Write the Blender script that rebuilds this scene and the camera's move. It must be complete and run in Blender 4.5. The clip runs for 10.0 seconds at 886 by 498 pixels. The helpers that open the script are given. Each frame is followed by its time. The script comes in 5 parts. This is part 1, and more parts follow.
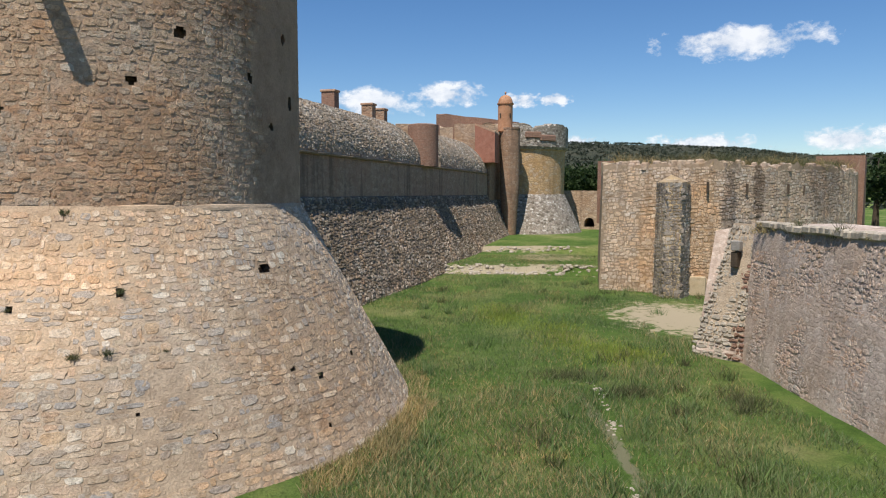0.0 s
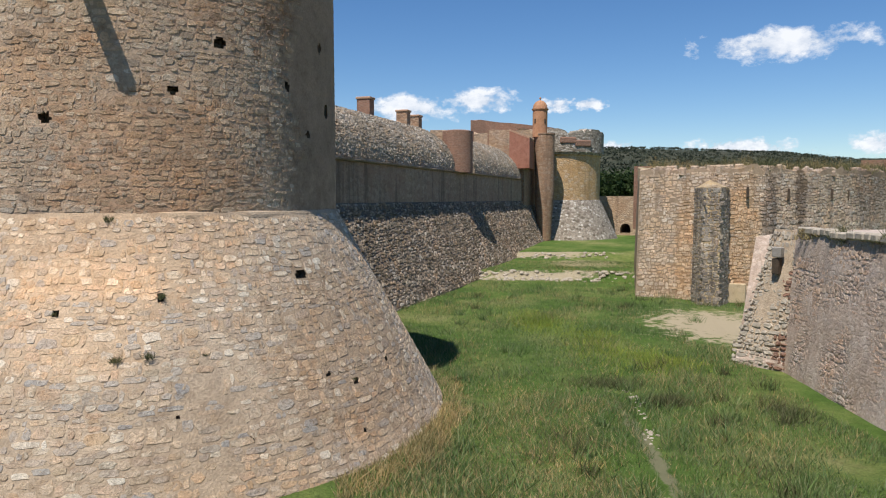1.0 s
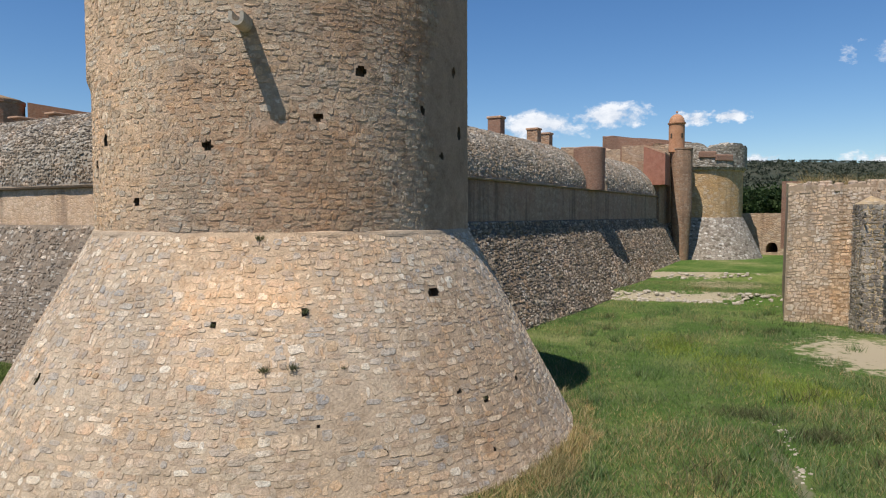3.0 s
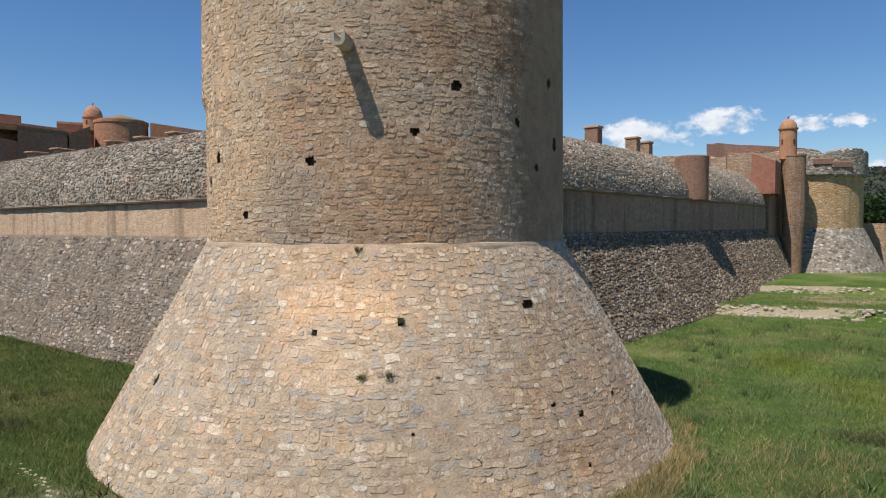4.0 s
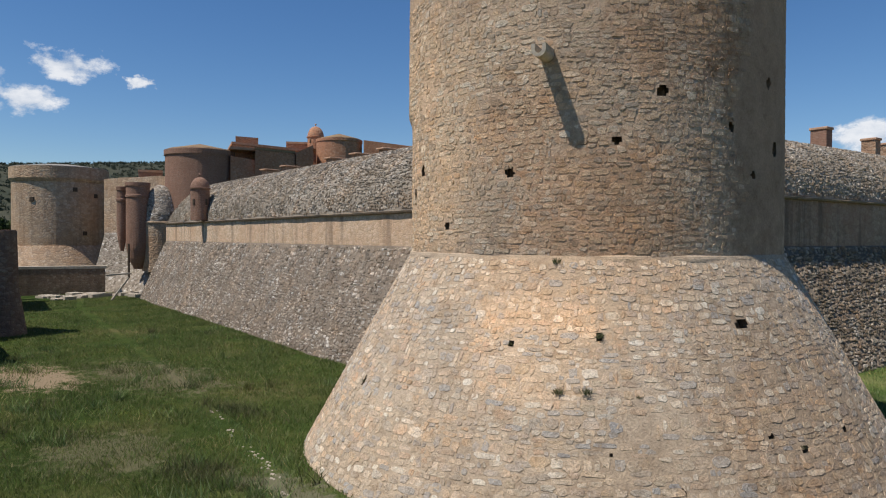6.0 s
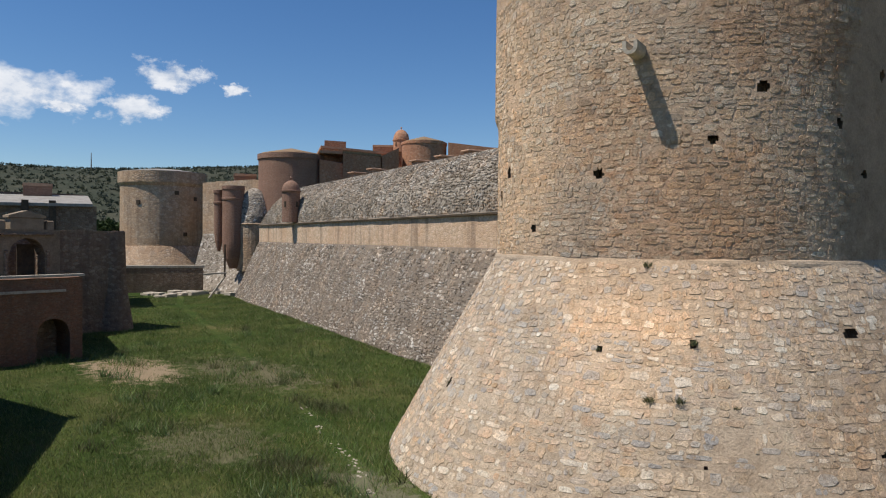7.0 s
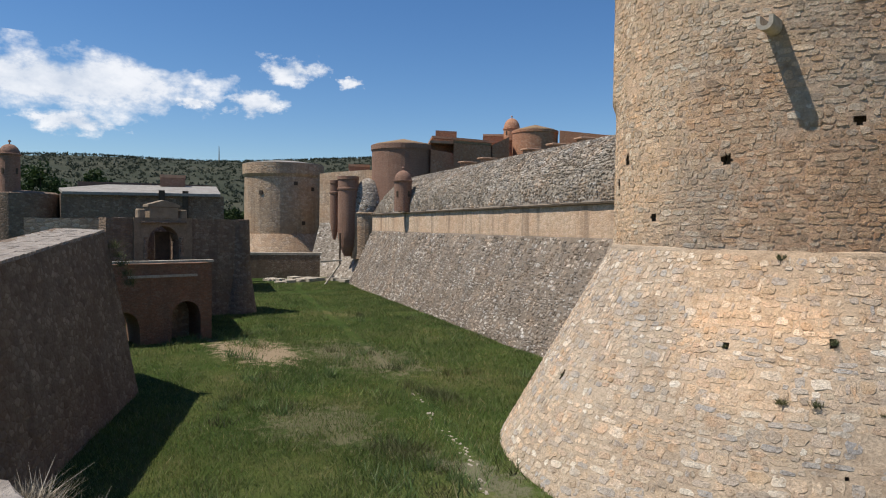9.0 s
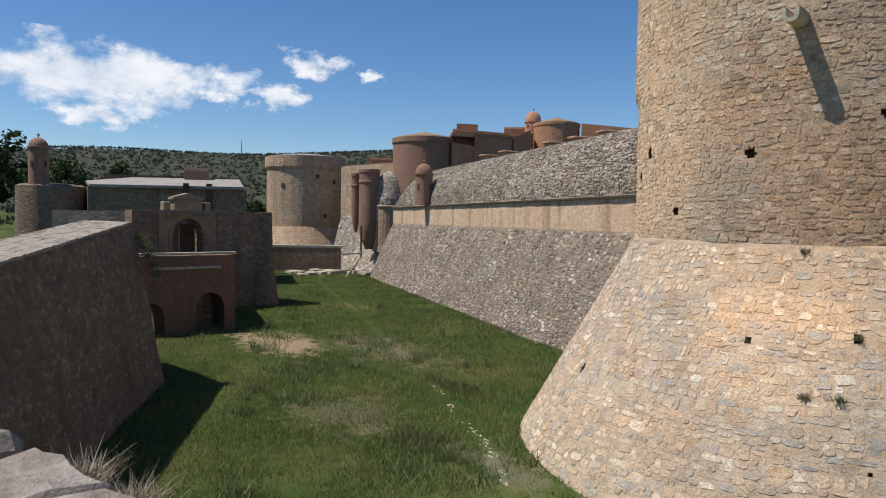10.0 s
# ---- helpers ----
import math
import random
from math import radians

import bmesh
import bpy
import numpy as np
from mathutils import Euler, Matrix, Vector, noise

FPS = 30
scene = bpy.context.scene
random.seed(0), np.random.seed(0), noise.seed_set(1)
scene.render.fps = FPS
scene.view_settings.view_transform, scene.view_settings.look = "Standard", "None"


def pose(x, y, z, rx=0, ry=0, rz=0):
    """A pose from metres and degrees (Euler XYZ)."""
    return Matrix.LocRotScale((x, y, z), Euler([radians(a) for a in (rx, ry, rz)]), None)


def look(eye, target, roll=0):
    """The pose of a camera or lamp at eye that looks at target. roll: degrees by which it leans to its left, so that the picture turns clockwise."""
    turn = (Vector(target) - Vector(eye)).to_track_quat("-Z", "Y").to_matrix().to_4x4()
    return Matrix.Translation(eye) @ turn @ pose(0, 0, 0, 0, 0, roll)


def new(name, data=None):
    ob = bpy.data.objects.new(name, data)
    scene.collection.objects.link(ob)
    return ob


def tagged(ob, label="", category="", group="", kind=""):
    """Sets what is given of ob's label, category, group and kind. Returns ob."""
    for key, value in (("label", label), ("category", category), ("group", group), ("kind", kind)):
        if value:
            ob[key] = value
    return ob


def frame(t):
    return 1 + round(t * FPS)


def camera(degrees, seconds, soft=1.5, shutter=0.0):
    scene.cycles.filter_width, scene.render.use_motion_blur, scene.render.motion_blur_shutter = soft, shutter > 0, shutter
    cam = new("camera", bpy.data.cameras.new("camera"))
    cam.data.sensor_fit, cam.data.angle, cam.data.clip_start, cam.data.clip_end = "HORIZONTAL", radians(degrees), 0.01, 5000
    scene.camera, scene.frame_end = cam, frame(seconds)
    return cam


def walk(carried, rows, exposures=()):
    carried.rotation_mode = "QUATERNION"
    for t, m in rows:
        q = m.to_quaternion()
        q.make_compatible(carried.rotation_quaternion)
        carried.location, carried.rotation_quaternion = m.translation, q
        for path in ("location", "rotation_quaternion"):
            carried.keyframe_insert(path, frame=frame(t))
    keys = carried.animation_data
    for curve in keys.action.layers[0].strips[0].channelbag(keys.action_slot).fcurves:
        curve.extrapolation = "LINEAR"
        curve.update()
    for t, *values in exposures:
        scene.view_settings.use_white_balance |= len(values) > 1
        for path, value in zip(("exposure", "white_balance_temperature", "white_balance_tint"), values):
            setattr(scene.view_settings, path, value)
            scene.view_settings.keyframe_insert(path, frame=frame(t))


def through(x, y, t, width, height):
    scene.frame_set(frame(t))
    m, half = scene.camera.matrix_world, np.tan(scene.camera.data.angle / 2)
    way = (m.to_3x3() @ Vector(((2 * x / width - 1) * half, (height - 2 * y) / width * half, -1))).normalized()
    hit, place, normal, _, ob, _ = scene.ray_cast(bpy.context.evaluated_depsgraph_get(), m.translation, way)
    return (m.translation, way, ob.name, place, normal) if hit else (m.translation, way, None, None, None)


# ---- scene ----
cam = camera(65.67, 10.0, 1.1)
# seconds, eye x y z, yaw, pitch, lean
ROWS = [
    (0.0, 0.000, 0.000, 7.400, -0.00, -4.70, 0.23),
    (0.5, -0.002, -0.007, 7.404, 1.16, -4.51, 0.17),
    (1.0, -0.007, -0.020, 7.414, 2.86, -4.22, 0.08),
    (1.5, -0.028, -0.027, 7.414, 4.80, -3.88, 0.02),
    (2.0, -0.051, -0.063, 7.439, 7.30, -3.52, -0.04),
    (2.5, -0.099, -0.075, 7.466, 10.09, -3.17, -0.02),
    (4.0, 0.007, -0.236, 7.509, 21.55, -1.85, -0.18),
    (4.5, 0.000, -0.233, 7.510, 25.43, -1.49, -0.14),
    (5.0, -0.037, -0.222, 7.511, 29.61, -1.22, 0.04),
    (5.5, -0.038, -0.157, 7.520, 33.74, -1.08, 0.07),
    (6.0, -0.083, -0.115, 7.526, 37.91, -0.96, 0.24),
    (7.5, -0.271, -0.094, 7.542, 47.79, -0.92, 0.54),
    (8.0, -0.376, -0.049, 7.520, 50.43, -1.12, 0.65),
    (8.5, -0.433, -0.051, 7.527, 52.35, -1.46, 0.66),
    (9.0, -0.437, -0.070, 7.519, 53.89, -1.81, 0.72),
    (9.5, -0.391, -0.119, 7.516, 54.86, -2.10, 0.81),
    (10.0, -0.351, -0.158, 7.516, 55.59, -2.40, 0.88),
]


def sight(x, y, z, yaw, pitch, lean):
    a, b = radians(yaw), radians(pitch)
    aim = (x - math.sin(a) * math.cos(b), y + math.cos(a) * math.cos(b), z + math.sin(b))
    return look((x, y, z), aim, lean)


walk(cam, [(r[0], sight(*r[1:])) for r in ROWS], [(0.0, 0.22), (2.5, 0.2), (4.5, 0.08), (5.5, 0.0), (7.5, 0.08), (10.0, 0.16)])

# ---- light ----
SUN_AZ, SUN_EL = radians(205), radians(61.5)
world = bpy.data.worlds.new("sky")
scene.world = world
world.use_nodes = True
wn, wl = world.node_tree.nodes, world.node_tree.links
sky = wn.new("ShaderNodeTexSky")
sky.sky_type, sky.sun_disc = "NISHITA", False
sky.sun_elevation, sky.sun_rotation = SUN_EL, SUN_AZ
sky.altitude, sky.air_density, sky.dust_density, sky.ozone_density = 300, 1.0, 0.1, 4.2
rich = wn.new("ShaderNodeHueSaturation")
rich.inputs["Saturation"].default_value, rich.inputs["Hue"].default_value = 1.2, 0.504
wl.new(sky.outputs[0], rich.inputs["Color"])
wl.new(rich.outputs[0], wn["Background"].inputs[0])
wn["Background"].inputs[1].default_value = 0.098
sun = new("sun", bpy.data.lights.new("sun", "SUN"))
sun.data.energy, sun.data.angle, sun.data.color = 4.62, radians(0.5), (1.0, 0.935, 0.865)
sun.matrix_world = look((300 * math.sin(SUN_AZ) * math.cos(SUN_EL), 300 * math.cos(SUN_AZ) * math.cos(SUN_EL), 300 * math.sin(SUN_EL)), (0, 0, 0))


# ---- materials ----
def nodes_of(name):
    m = bpy.data.materials.new(name)
    m.use_nodes = True
    return m, m.node_tree.nodes, m.node_tree.links, m.node_tree.nodes["Principled BSDF"]


def ramp(n, l, fac, stops):
    r = n.new("ShaderNodeValToRGB")
    e = r.color_ramp.elements
    while len(e) < len(stops):
        e.new(0.5)
    for k, (p, c) in zip(e, stops):
        k.position, k.color = p, (*c, 1) if len(c) == 3 else c
    l.new(fac, r.inputs[0])
    return r.outputs[0]


def blend(n, l, fac, a, b, kind="MIX"):
    m = n.new("ShaderNodeMix")
    m.data_type, m.blend_type = "RGBA", kind
    for sock, v in ((m.inputs[0], fac), (m.inputs[6], a), (m.inputs[7], b)):
        if isinstance(v, (int, float)):
            sock.default_value = v
        elif isinstance(v, tuple):
            sock.default_value = (*v, 1)
        else:
            l.new(v, sock)
    return m.outputs[2]


def coords(n, l, scale=(1, 1, 1)):
    g, m = n.new("ShaderNodeNewGeometry"), n.new("ShaderNodeMapping")
    m.inputs["Scale"].default_value = scale
    l.new(g.outputs["Position"], m.inputs[0])
    return m.outputs[0]


def noise_of(n, l, at, scale, detail=4.0, rough=0.6):
    t = n.new("ShaderNodeTexNoise")
    t.inputs["Scale"].default_value, t.inputs["Detail"].default_value, t.inputs["Roughness"].default_value = scale, detail, rough
    l.new(at, t.inputs["Vector"])
    return t.outputs[0]


def bump_of(n, l, height, strength, dist, base=None):
    b = n.new("ShaderNodeBump")
    b.inputs["Strength"].default_value, b.inputs["Distance"].default_value = strength, dist
    l.new(height, b.inputs["Height"])
    if base is not None:
        l.new(base, b.inputs["Normal"])
    return b.outputs[0]


def spread(cols):
    return [((i + 0.5) / len(cols), c) for i, c in enumerate(cols)]


def zoned(n, l, c, zones, rough):
    """Patches of another masonry or wash, some of painted sun and shade: (middle, reach, tint, share), with uneven
    borders.
    """
    for mid, reach, tint, share in zones:
        g, mp, d = n.new("ShaderNodeNewGeometry"), n.new("ShaderNodeMapping"), n.new("ShaderNodeVectorMath")
        mp.inputs["Location"].default_value = tuple(-m / r for m, r in zip(mid, reach))
        mp.inputs["Scale"].default_value = tuple(1 / r for r in reach)
        l.new(g.outputs["Position"], mp.inputs[0])
        d.operation = "LENGTH"
        l.new(mp.outputs[0], d.inputs[0])
        add = n.new("ShaderNodeMath")
        add.operation = "MULTIPLY_ADD"
        l.new(rough, add.inputs[0])
        add.inputs[1].default_value = 1.5
        l.new(d.outputs["Value"], add.inputs[2])
        c = blend(n, l, fade(n, l, add.outputs[0], 1.35, 1.95, share), c, tint, "MULTIPLY")
    return c


def fade(n, l, value, lo, hi, share):
    m = n.new("ShaderNodeMapRange")
    m.interpolation_type = "SMOOTHSTEP"
    for i, v in enumerate((lo, hi, share, 0.0)):
        m.inputs[1 + i].default_value = v
    l.new(value, m.inputs[0])
    return m.outputs[0]


def stone_mat(name, cols, stain, stain_amount=0.5, which="island", grain=14.0, streak=0.0, zones=(), relief=1.0, contrast=0.75):
    """Single stones: each takes its own colour, with grain, and stains that run over many stones."""
    m, n, l, p = nodes_of(name)
    if which == "island":
        rnd = n.new("ShaderNodeNewGeometry").outputs["Random Per Island"]
    else:
        rnd = n.new("ShaderNodeObjectInfo").outputs["Random"]
    at = coords(n, l)
    c = ramp(n, l, rnd, spread(cols))
    fine = noise_of(n, l, at, grain, 8, 0.75)
    tiny = noise_of(n, l, at, grain * 3.5, 4, 0.7)
    c = blend(n, l, contrast, c, ramp(n, l, fine, [(0.28, (0.34, 0.31, 0.28)), (0.46, (0.9, 0.88, 0.86)), (0.56, (1.04, 1.04, 1.04)), (0.76, (1.38, 1.34, 1.28))]), "MULTIPLY")
    c = blend(n, l, 0.55, c, ramp(n, l, tiny, [(0.32, (0.5, 0.47, 0.44)), (0.5, (1, 1, 1)), (0.7, (1.3, 1.28, 1.24))]), "MULTIPLY")
    mid = noise_of(n, l, at, 2.3, 6, 0.7)
    c = blend(n, l, 0.85, c, ramp(n, l, mid, [(0.28, (0.62, 0.57, 0.52)), (0.5, (1, 1, 1)), (0.72, (1.22, 1.18, 1.12))]), "MULTIPLY")
    hue = noise_of(n, l, at, 0.8, 4, 0.6)
    c = blend(n, l, 0.8, c, ramp(n, l, hue, [(0.35, (0.88, 0.93, 0.98)), (0.5, (1, 1, 1)), (0.65, (1.12, 0.97, 0.84))]), "MULTIPLY")
    wide = noise_of(n, l, at, 0.33, 5, 0.65)
    c = blend(n, l, ramp(n, l, wide, [(0.42, (0, 0, 0)), (0.66, (stain_amount,) * 3)]), c, stain)
    if streak:
        run = noise_of(n, l, coords(n, l, (1.1, 1.1, 0.12)), 1.0, 5, 0.7)
        c = blend(n, l, ramp(n, l, run, [(0.5, (0, 0, 0)), (0.64, (streak,) * 3)]), c, (0.075, 0.062, 0.05))
    c = zoned(n, l, c, zones, mid)
    l.new(c, p.inputs["Base Color"])
    p.inputs["Roughness"].default_value = 0.92
    p.inputs["Specular IOR Level"].default_value = 0.2
    low = bump_of(n, l, mid, 0.5 * relief, 0.12)
    l.new(bump_of(n, l, tiny, 0.6 * relief, 0.02, bump_of(n, l, fine, 0.9 * relief, 0.065, low)), p.inputs["Normal"])
    return m


def rubble_mat(name, cols, mortar, cell=0.3, flat=0.65, stain=(0.2, 0.17, 0.13), stain_amount=0.4, joint=0.09, streak=0.0, depth=0.06):
    """A wall of small stones in mortar, too far off to be picked apart."""
    m, n, l, p = nodes_of(name)
    at = coords(n, l, (1 / cell, 1 / cell, 1 / cell / flat))
    wob = n.new("ShaderNodeVectorMath")
    wob.operation = "MULTIPLY_ADD"
    nz = n.new("ShaderNodeTexNoise")
    nz.inputs["Scale"].default_value = 1.22
    l.new(at, nz.inputs["Vector"])
    l.new(nz.outputs["Color"], wob.inputs[0])
    wob.inputs[1].default_value = (0.5, 0.5, 0.5)
    l.new(at, wob.inputs[2])
    v, e = n.new("ShaderNodeTexVoronoi"), n.new("ShaderNodeTexVoronoi")
    e.feature = "DISTANCE_TO_EDGE"
    for t in (v, e):
        t.inputs["Scale"].default_value = 1.0
        l.new(wob.outputs[0], t.inputs["Vector"])
    sep = n.new("ShaderNodeSeparateColor")
    l.new(v.outputs["Color"], sep.inputs[0])
    c = ramp(n, l, sep.outputs[0], spread(cols))
    gap = ramp(n, l, e.outputs["Distance"], [(0.0, (1, 1, 1)), (joint, (0, 0, 0))])
    c = blend(n, l, gap, c, mortar)
    world_at = coords(n, l)
    fine = noise_of(n, l, world_at, 9.0, 6, 0.7)
    c = blend(n, l, 0.7, c, ramp(n, l, fine, [(0.25, (0.5, 0.48, 0.46)), (0.6, (1.05, 1.05, 1.05)), (0.8, (1.25, 1.22, 1.18))]), "MULTIPLY")
    wide = noise_of(n, l, world_at, 0.25, 6, 0.65)
    c = blend(n, l, ramp(n, l, wide, [(0.42, (0, 0, 0)), (0.68, (stain_amount,) * 3)]), c, stain)
    if streak:
        run = noise_of(n, l, coords(n, l, (0.9, 0.9, 0.07)), 1.0, 5, 0.7)
        c = blend(n, l, ramp(n, l, run, [(0.5, (0, 0, 0)), (0.66, (streak,) * 3)]), c, (0.11, 0.08, 0.06))
    l.new(c, p.inputs["Base Color"])
    p.inputs["Roughness"].default_value = 0.95
    p.inputs["Specular IOR Level"].default_value = 0.15
    hgt = n.new("ShaderNodeMath")
    hgt.operation = "MINIMUM"
    l.new(e.outputs["Distance"], hgt.inputs[0])
    hgt.inputs[1].default_value = 0.22
    b1 = bump_of(n, l, hgt.outputs[0], 0.9, depth * 4)
    l.new(bump_of(n, l, fine, 0.5, 0.05, b1), p.inputs["Normal"])
    return m


def plain_mat(name, col, other, scale=3.0, rough=0.9, bump=0.4, fine=25.0, metal=0.0, zones=()):
    m, n, l, p = nodes_of(name)
    at = coords(n, l)
    a, b = noise_of(n, l, at, scale, 6, 0.65), noise_of(n, l, at, fine, 5, 0.7)
    c = blend(n, l, ramp(n, l, a, [(0.35, (0, 0, 0)), (0.65, (1, 1, 1))]), col, other)
    c = blend(n, l, 0.6, c, ramp(n, l, b, [(0.3, (0.6, 0.6, 0.6)), (0.7, (1.2, 1.2, 1.2))]), "MULTIPLY")
    c = blend(n, l, 0.7, c, ramp(n, l, noise_of(n, l, at, 2.3, 6, 0.7), [(0.3, (0.68, 0.63, 0.58)), (0.5, (1, 1, 1)), (0.7, (1.15, 1.12, 1.08))]), "MULTIPLY")
    if zones:
        c = zoned(n, l, c, zones, noise_of(n, l, at, 2.3, 6, 0.7))
    l.new(c, p.inputs["Base Color"])
    p.inputs["Roughness"].default_value, p.inputs["Metallic"].default_value = rough, metal
    p.inputs["Specular IOR Level"].default_value = 0.2
    l.new(bump_of(n, l, b, bump, 0.04), p.inputs["Normal"])
    return m


def leaf_mat(name, cols, through=0.25):
    m, n, l, p = nodes_of(name)
    g = n.new("ShaderNodeNewGeometry")
    c = ramp(n, l, g.outputs["Random Per Island"], spread(cols))
    wide = noise_of(n, l, coords(n, l), 0.3, 6, 0.7)
    c = blend(n, l, 0.8, c, ramp(n, l, wide, [(0.3, (0.5, 0.62, 0.55)), (0.5, (1, 1, 1)), (0.7, (1.55, 1.35, 1.1))]), "MULTIPLY")
    l.new(c, p.inputs["Base Color"])
    p.inputs["Roughness"].default_value = 0.7
    p.inputs["Specular IOR Level"].default_value = 0.2
    t, mix = n.new("ShaderNodeBsdfTranslucent"), n.new("ShaderNodeMixShader")
    l.new(c, t.inputs[0])
    mix.inputs[0].default_value = through
    l.new(p.outputs[0], mix.inputs[1])
    l.new(t.outputs[0], mix.inputs[2])
    l.new(mix.outputs[0], n["Material Output"].inputs[0])
    return m


TAN = [(0.56, 0.43, 0.30), (0.66, 0.53, 0.39), (0.47, 0.36, 0.25), (0.74, 0.63, 0.49), (0.45, 0.39, 0.32), (0.60, 0.46, 0.32), (0.53, 0.38, 0.26), (0.68, 0.56, 0.42), (0.40, 0.32, 0.24)]
CREAM = [(0.60, 0.47, 0.33), (0.70, 0.57, 0.42), (0.52, 0.41, 0.28), (0.84, 0.76, 0.62), (0.62, 0.46, 0.32), (0.47, 0.43, 0.375), (0.68, 0.53, 0.38), (0.56, 0.44, 0.31), (0.74, 0.63, 0.48), (0.43, 0.41, 0.38), (0.64, 0.52, 0.38), (0.48, 0.40, 0.31)]
GREY = [(0.32, 0.265, 0.21), (0.44, 0.38, 0.31), (0.20, 0.165, 0.125), (0.55, 0.49, 0.41), (0.36, 0.305, 0.24), (0.74, 0.69, 0.61), (0.27, 0.225, 0.175), (0.48, 0.42, 0.34), (0.16, 0.13, 0.10)]


def on_tower(phi, r, z):
    a = radians(phi)
    return (-11.5 + r * math.sin(a), 23.3 - r * math.cos(a), z)


# Orange wash patches, plus sunlit left and shaded right painted into the tint.
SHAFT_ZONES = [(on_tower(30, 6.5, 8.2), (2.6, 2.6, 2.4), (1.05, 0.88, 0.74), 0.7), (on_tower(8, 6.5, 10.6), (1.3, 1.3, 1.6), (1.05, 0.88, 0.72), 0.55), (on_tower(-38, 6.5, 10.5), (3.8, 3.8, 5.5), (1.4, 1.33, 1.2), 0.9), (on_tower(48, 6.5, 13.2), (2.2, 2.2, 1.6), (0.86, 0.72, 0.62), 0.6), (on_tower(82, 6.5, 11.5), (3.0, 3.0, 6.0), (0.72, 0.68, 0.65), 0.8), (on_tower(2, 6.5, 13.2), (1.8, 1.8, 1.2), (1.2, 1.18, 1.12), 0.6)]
# Batter tints also paint in a sunlit centre and a shaded right side.
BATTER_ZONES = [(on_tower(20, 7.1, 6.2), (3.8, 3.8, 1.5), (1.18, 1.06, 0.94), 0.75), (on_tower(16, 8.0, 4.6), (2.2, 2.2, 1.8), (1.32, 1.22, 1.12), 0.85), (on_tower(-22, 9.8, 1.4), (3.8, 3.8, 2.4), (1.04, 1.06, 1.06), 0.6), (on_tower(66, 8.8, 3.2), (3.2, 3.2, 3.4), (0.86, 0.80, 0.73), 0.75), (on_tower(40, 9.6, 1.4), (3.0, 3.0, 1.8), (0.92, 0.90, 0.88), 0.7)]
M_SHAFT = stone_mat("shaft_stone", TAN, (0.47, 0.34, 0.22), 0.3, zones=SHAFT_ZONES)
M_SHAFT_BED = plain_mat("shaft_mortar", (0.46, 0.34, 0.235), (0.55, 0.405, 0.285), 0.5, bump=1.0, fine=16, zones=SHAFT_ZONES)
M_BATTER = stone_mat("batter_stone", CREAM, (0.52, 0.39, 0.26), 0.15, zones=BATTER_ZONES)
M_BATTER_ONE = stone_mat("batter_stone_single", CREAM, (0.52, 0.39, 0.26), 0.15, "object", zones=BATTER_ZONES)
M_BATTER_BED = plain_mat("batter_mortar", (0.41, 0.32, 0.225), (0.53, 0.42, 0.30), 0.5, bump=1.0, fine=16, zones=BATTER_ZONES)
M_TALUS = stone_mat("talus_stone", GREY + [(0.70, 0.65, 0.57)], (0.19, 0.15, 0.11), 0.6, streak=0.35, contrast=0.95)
# Lichened talus of the right curtain, with its shade in the darker colours.
M_TALUS_SHADED = stone_mat("shaded_lichened_talus", [(0.30, 0.235, 0.175), (0.43, 0.355, 0.27), (0.17, 0.13, 0.095), (0.54, 0.46, 0.36), (0.33, 0.26, 0.195), (0.68, 0.60, 0.50), (0.24, 0.19, 0.135)], (0.15, 0.12, 0.075), 0.5, streak=0.4)
M_TALUS_BED = plain_mat("talus_mortar", (0.15, 0.12, 0.09), (0.22, 0.18, 0.135), 0.4, bump=0.8, fine=7)
M_VAULT = stone_mat("vault_stone", [(0.42, 0.37, 0.30), (0.60, 0.54, 0.46), (0.24, 0.20, 0.155), (0.47, 0.42, 0.34), (0.33, 0.28, 0.22), (0.70, 0.64, 0.55), (0.28, 0.24, 0.185)], (0.25, 0.20, 0.14), 0.6)
M_VAULT_BED = plain_mat("vault_mortar", (0.30, 0.26, 0.205), (0.36, 0.315, 0.25), 0.5, bump=0.9, fine=6)
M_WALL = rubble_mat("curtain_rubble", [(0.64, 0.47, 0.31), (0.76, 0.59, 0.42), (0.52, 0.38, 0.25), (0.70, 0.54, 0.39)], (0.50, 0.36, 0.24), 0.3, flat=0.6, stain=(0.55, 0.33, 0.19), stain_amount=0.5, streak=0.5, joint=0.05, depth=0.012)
# Shaded copy of M_WALL for the right curtain; stains and streaks on top.
M_WALL_SHADED = rubble_mat("shaded_stained_rubble", [(0.40, 0.28, 0.20), (0.48, 0.36, 0.26), (0.32, 0.23, 0.165), (0.44, 0.33, 0.25)], (0.32, 0.225, 0.16), 0.42, stain=(0.34, 0.19, 0.13), stain_amount=0.55, streak=0.6, joint=0.08, depth=0.03)
M_FAR = rubble_mat("far_rubble", [(0.49, 0.36, 0.24), (0.60, 0.46, 0.32), (0.37, 0.27, 0.185), (0.54, 0.43, 0.32)], (0.36, 0.26, 0.175), 0.5, stain=(0.44, 0.26, 0.14), stain_amount=0.6, streak=0.4, joint=0.08, depth=0.04)
M_FARGREY = rubble_mat("far_talus", GREY, (0.22, 0.19, 0.15), 0.4, stain=(0.3, 0.26, 0.2))
M_BAST = rubble_mat("bastion_rubble", [(0.46, 0.36, 0.22), (0.54, 0.43, 0.28), (0.38, 0.31, 0.21), (0.48, 0.41, 0.32)], (0.44, 0.33, 0.19), 0.36, flat=0.7, stain=(0.5, 0.33, 0.14), stain_amount=0.45, streak=0.75)
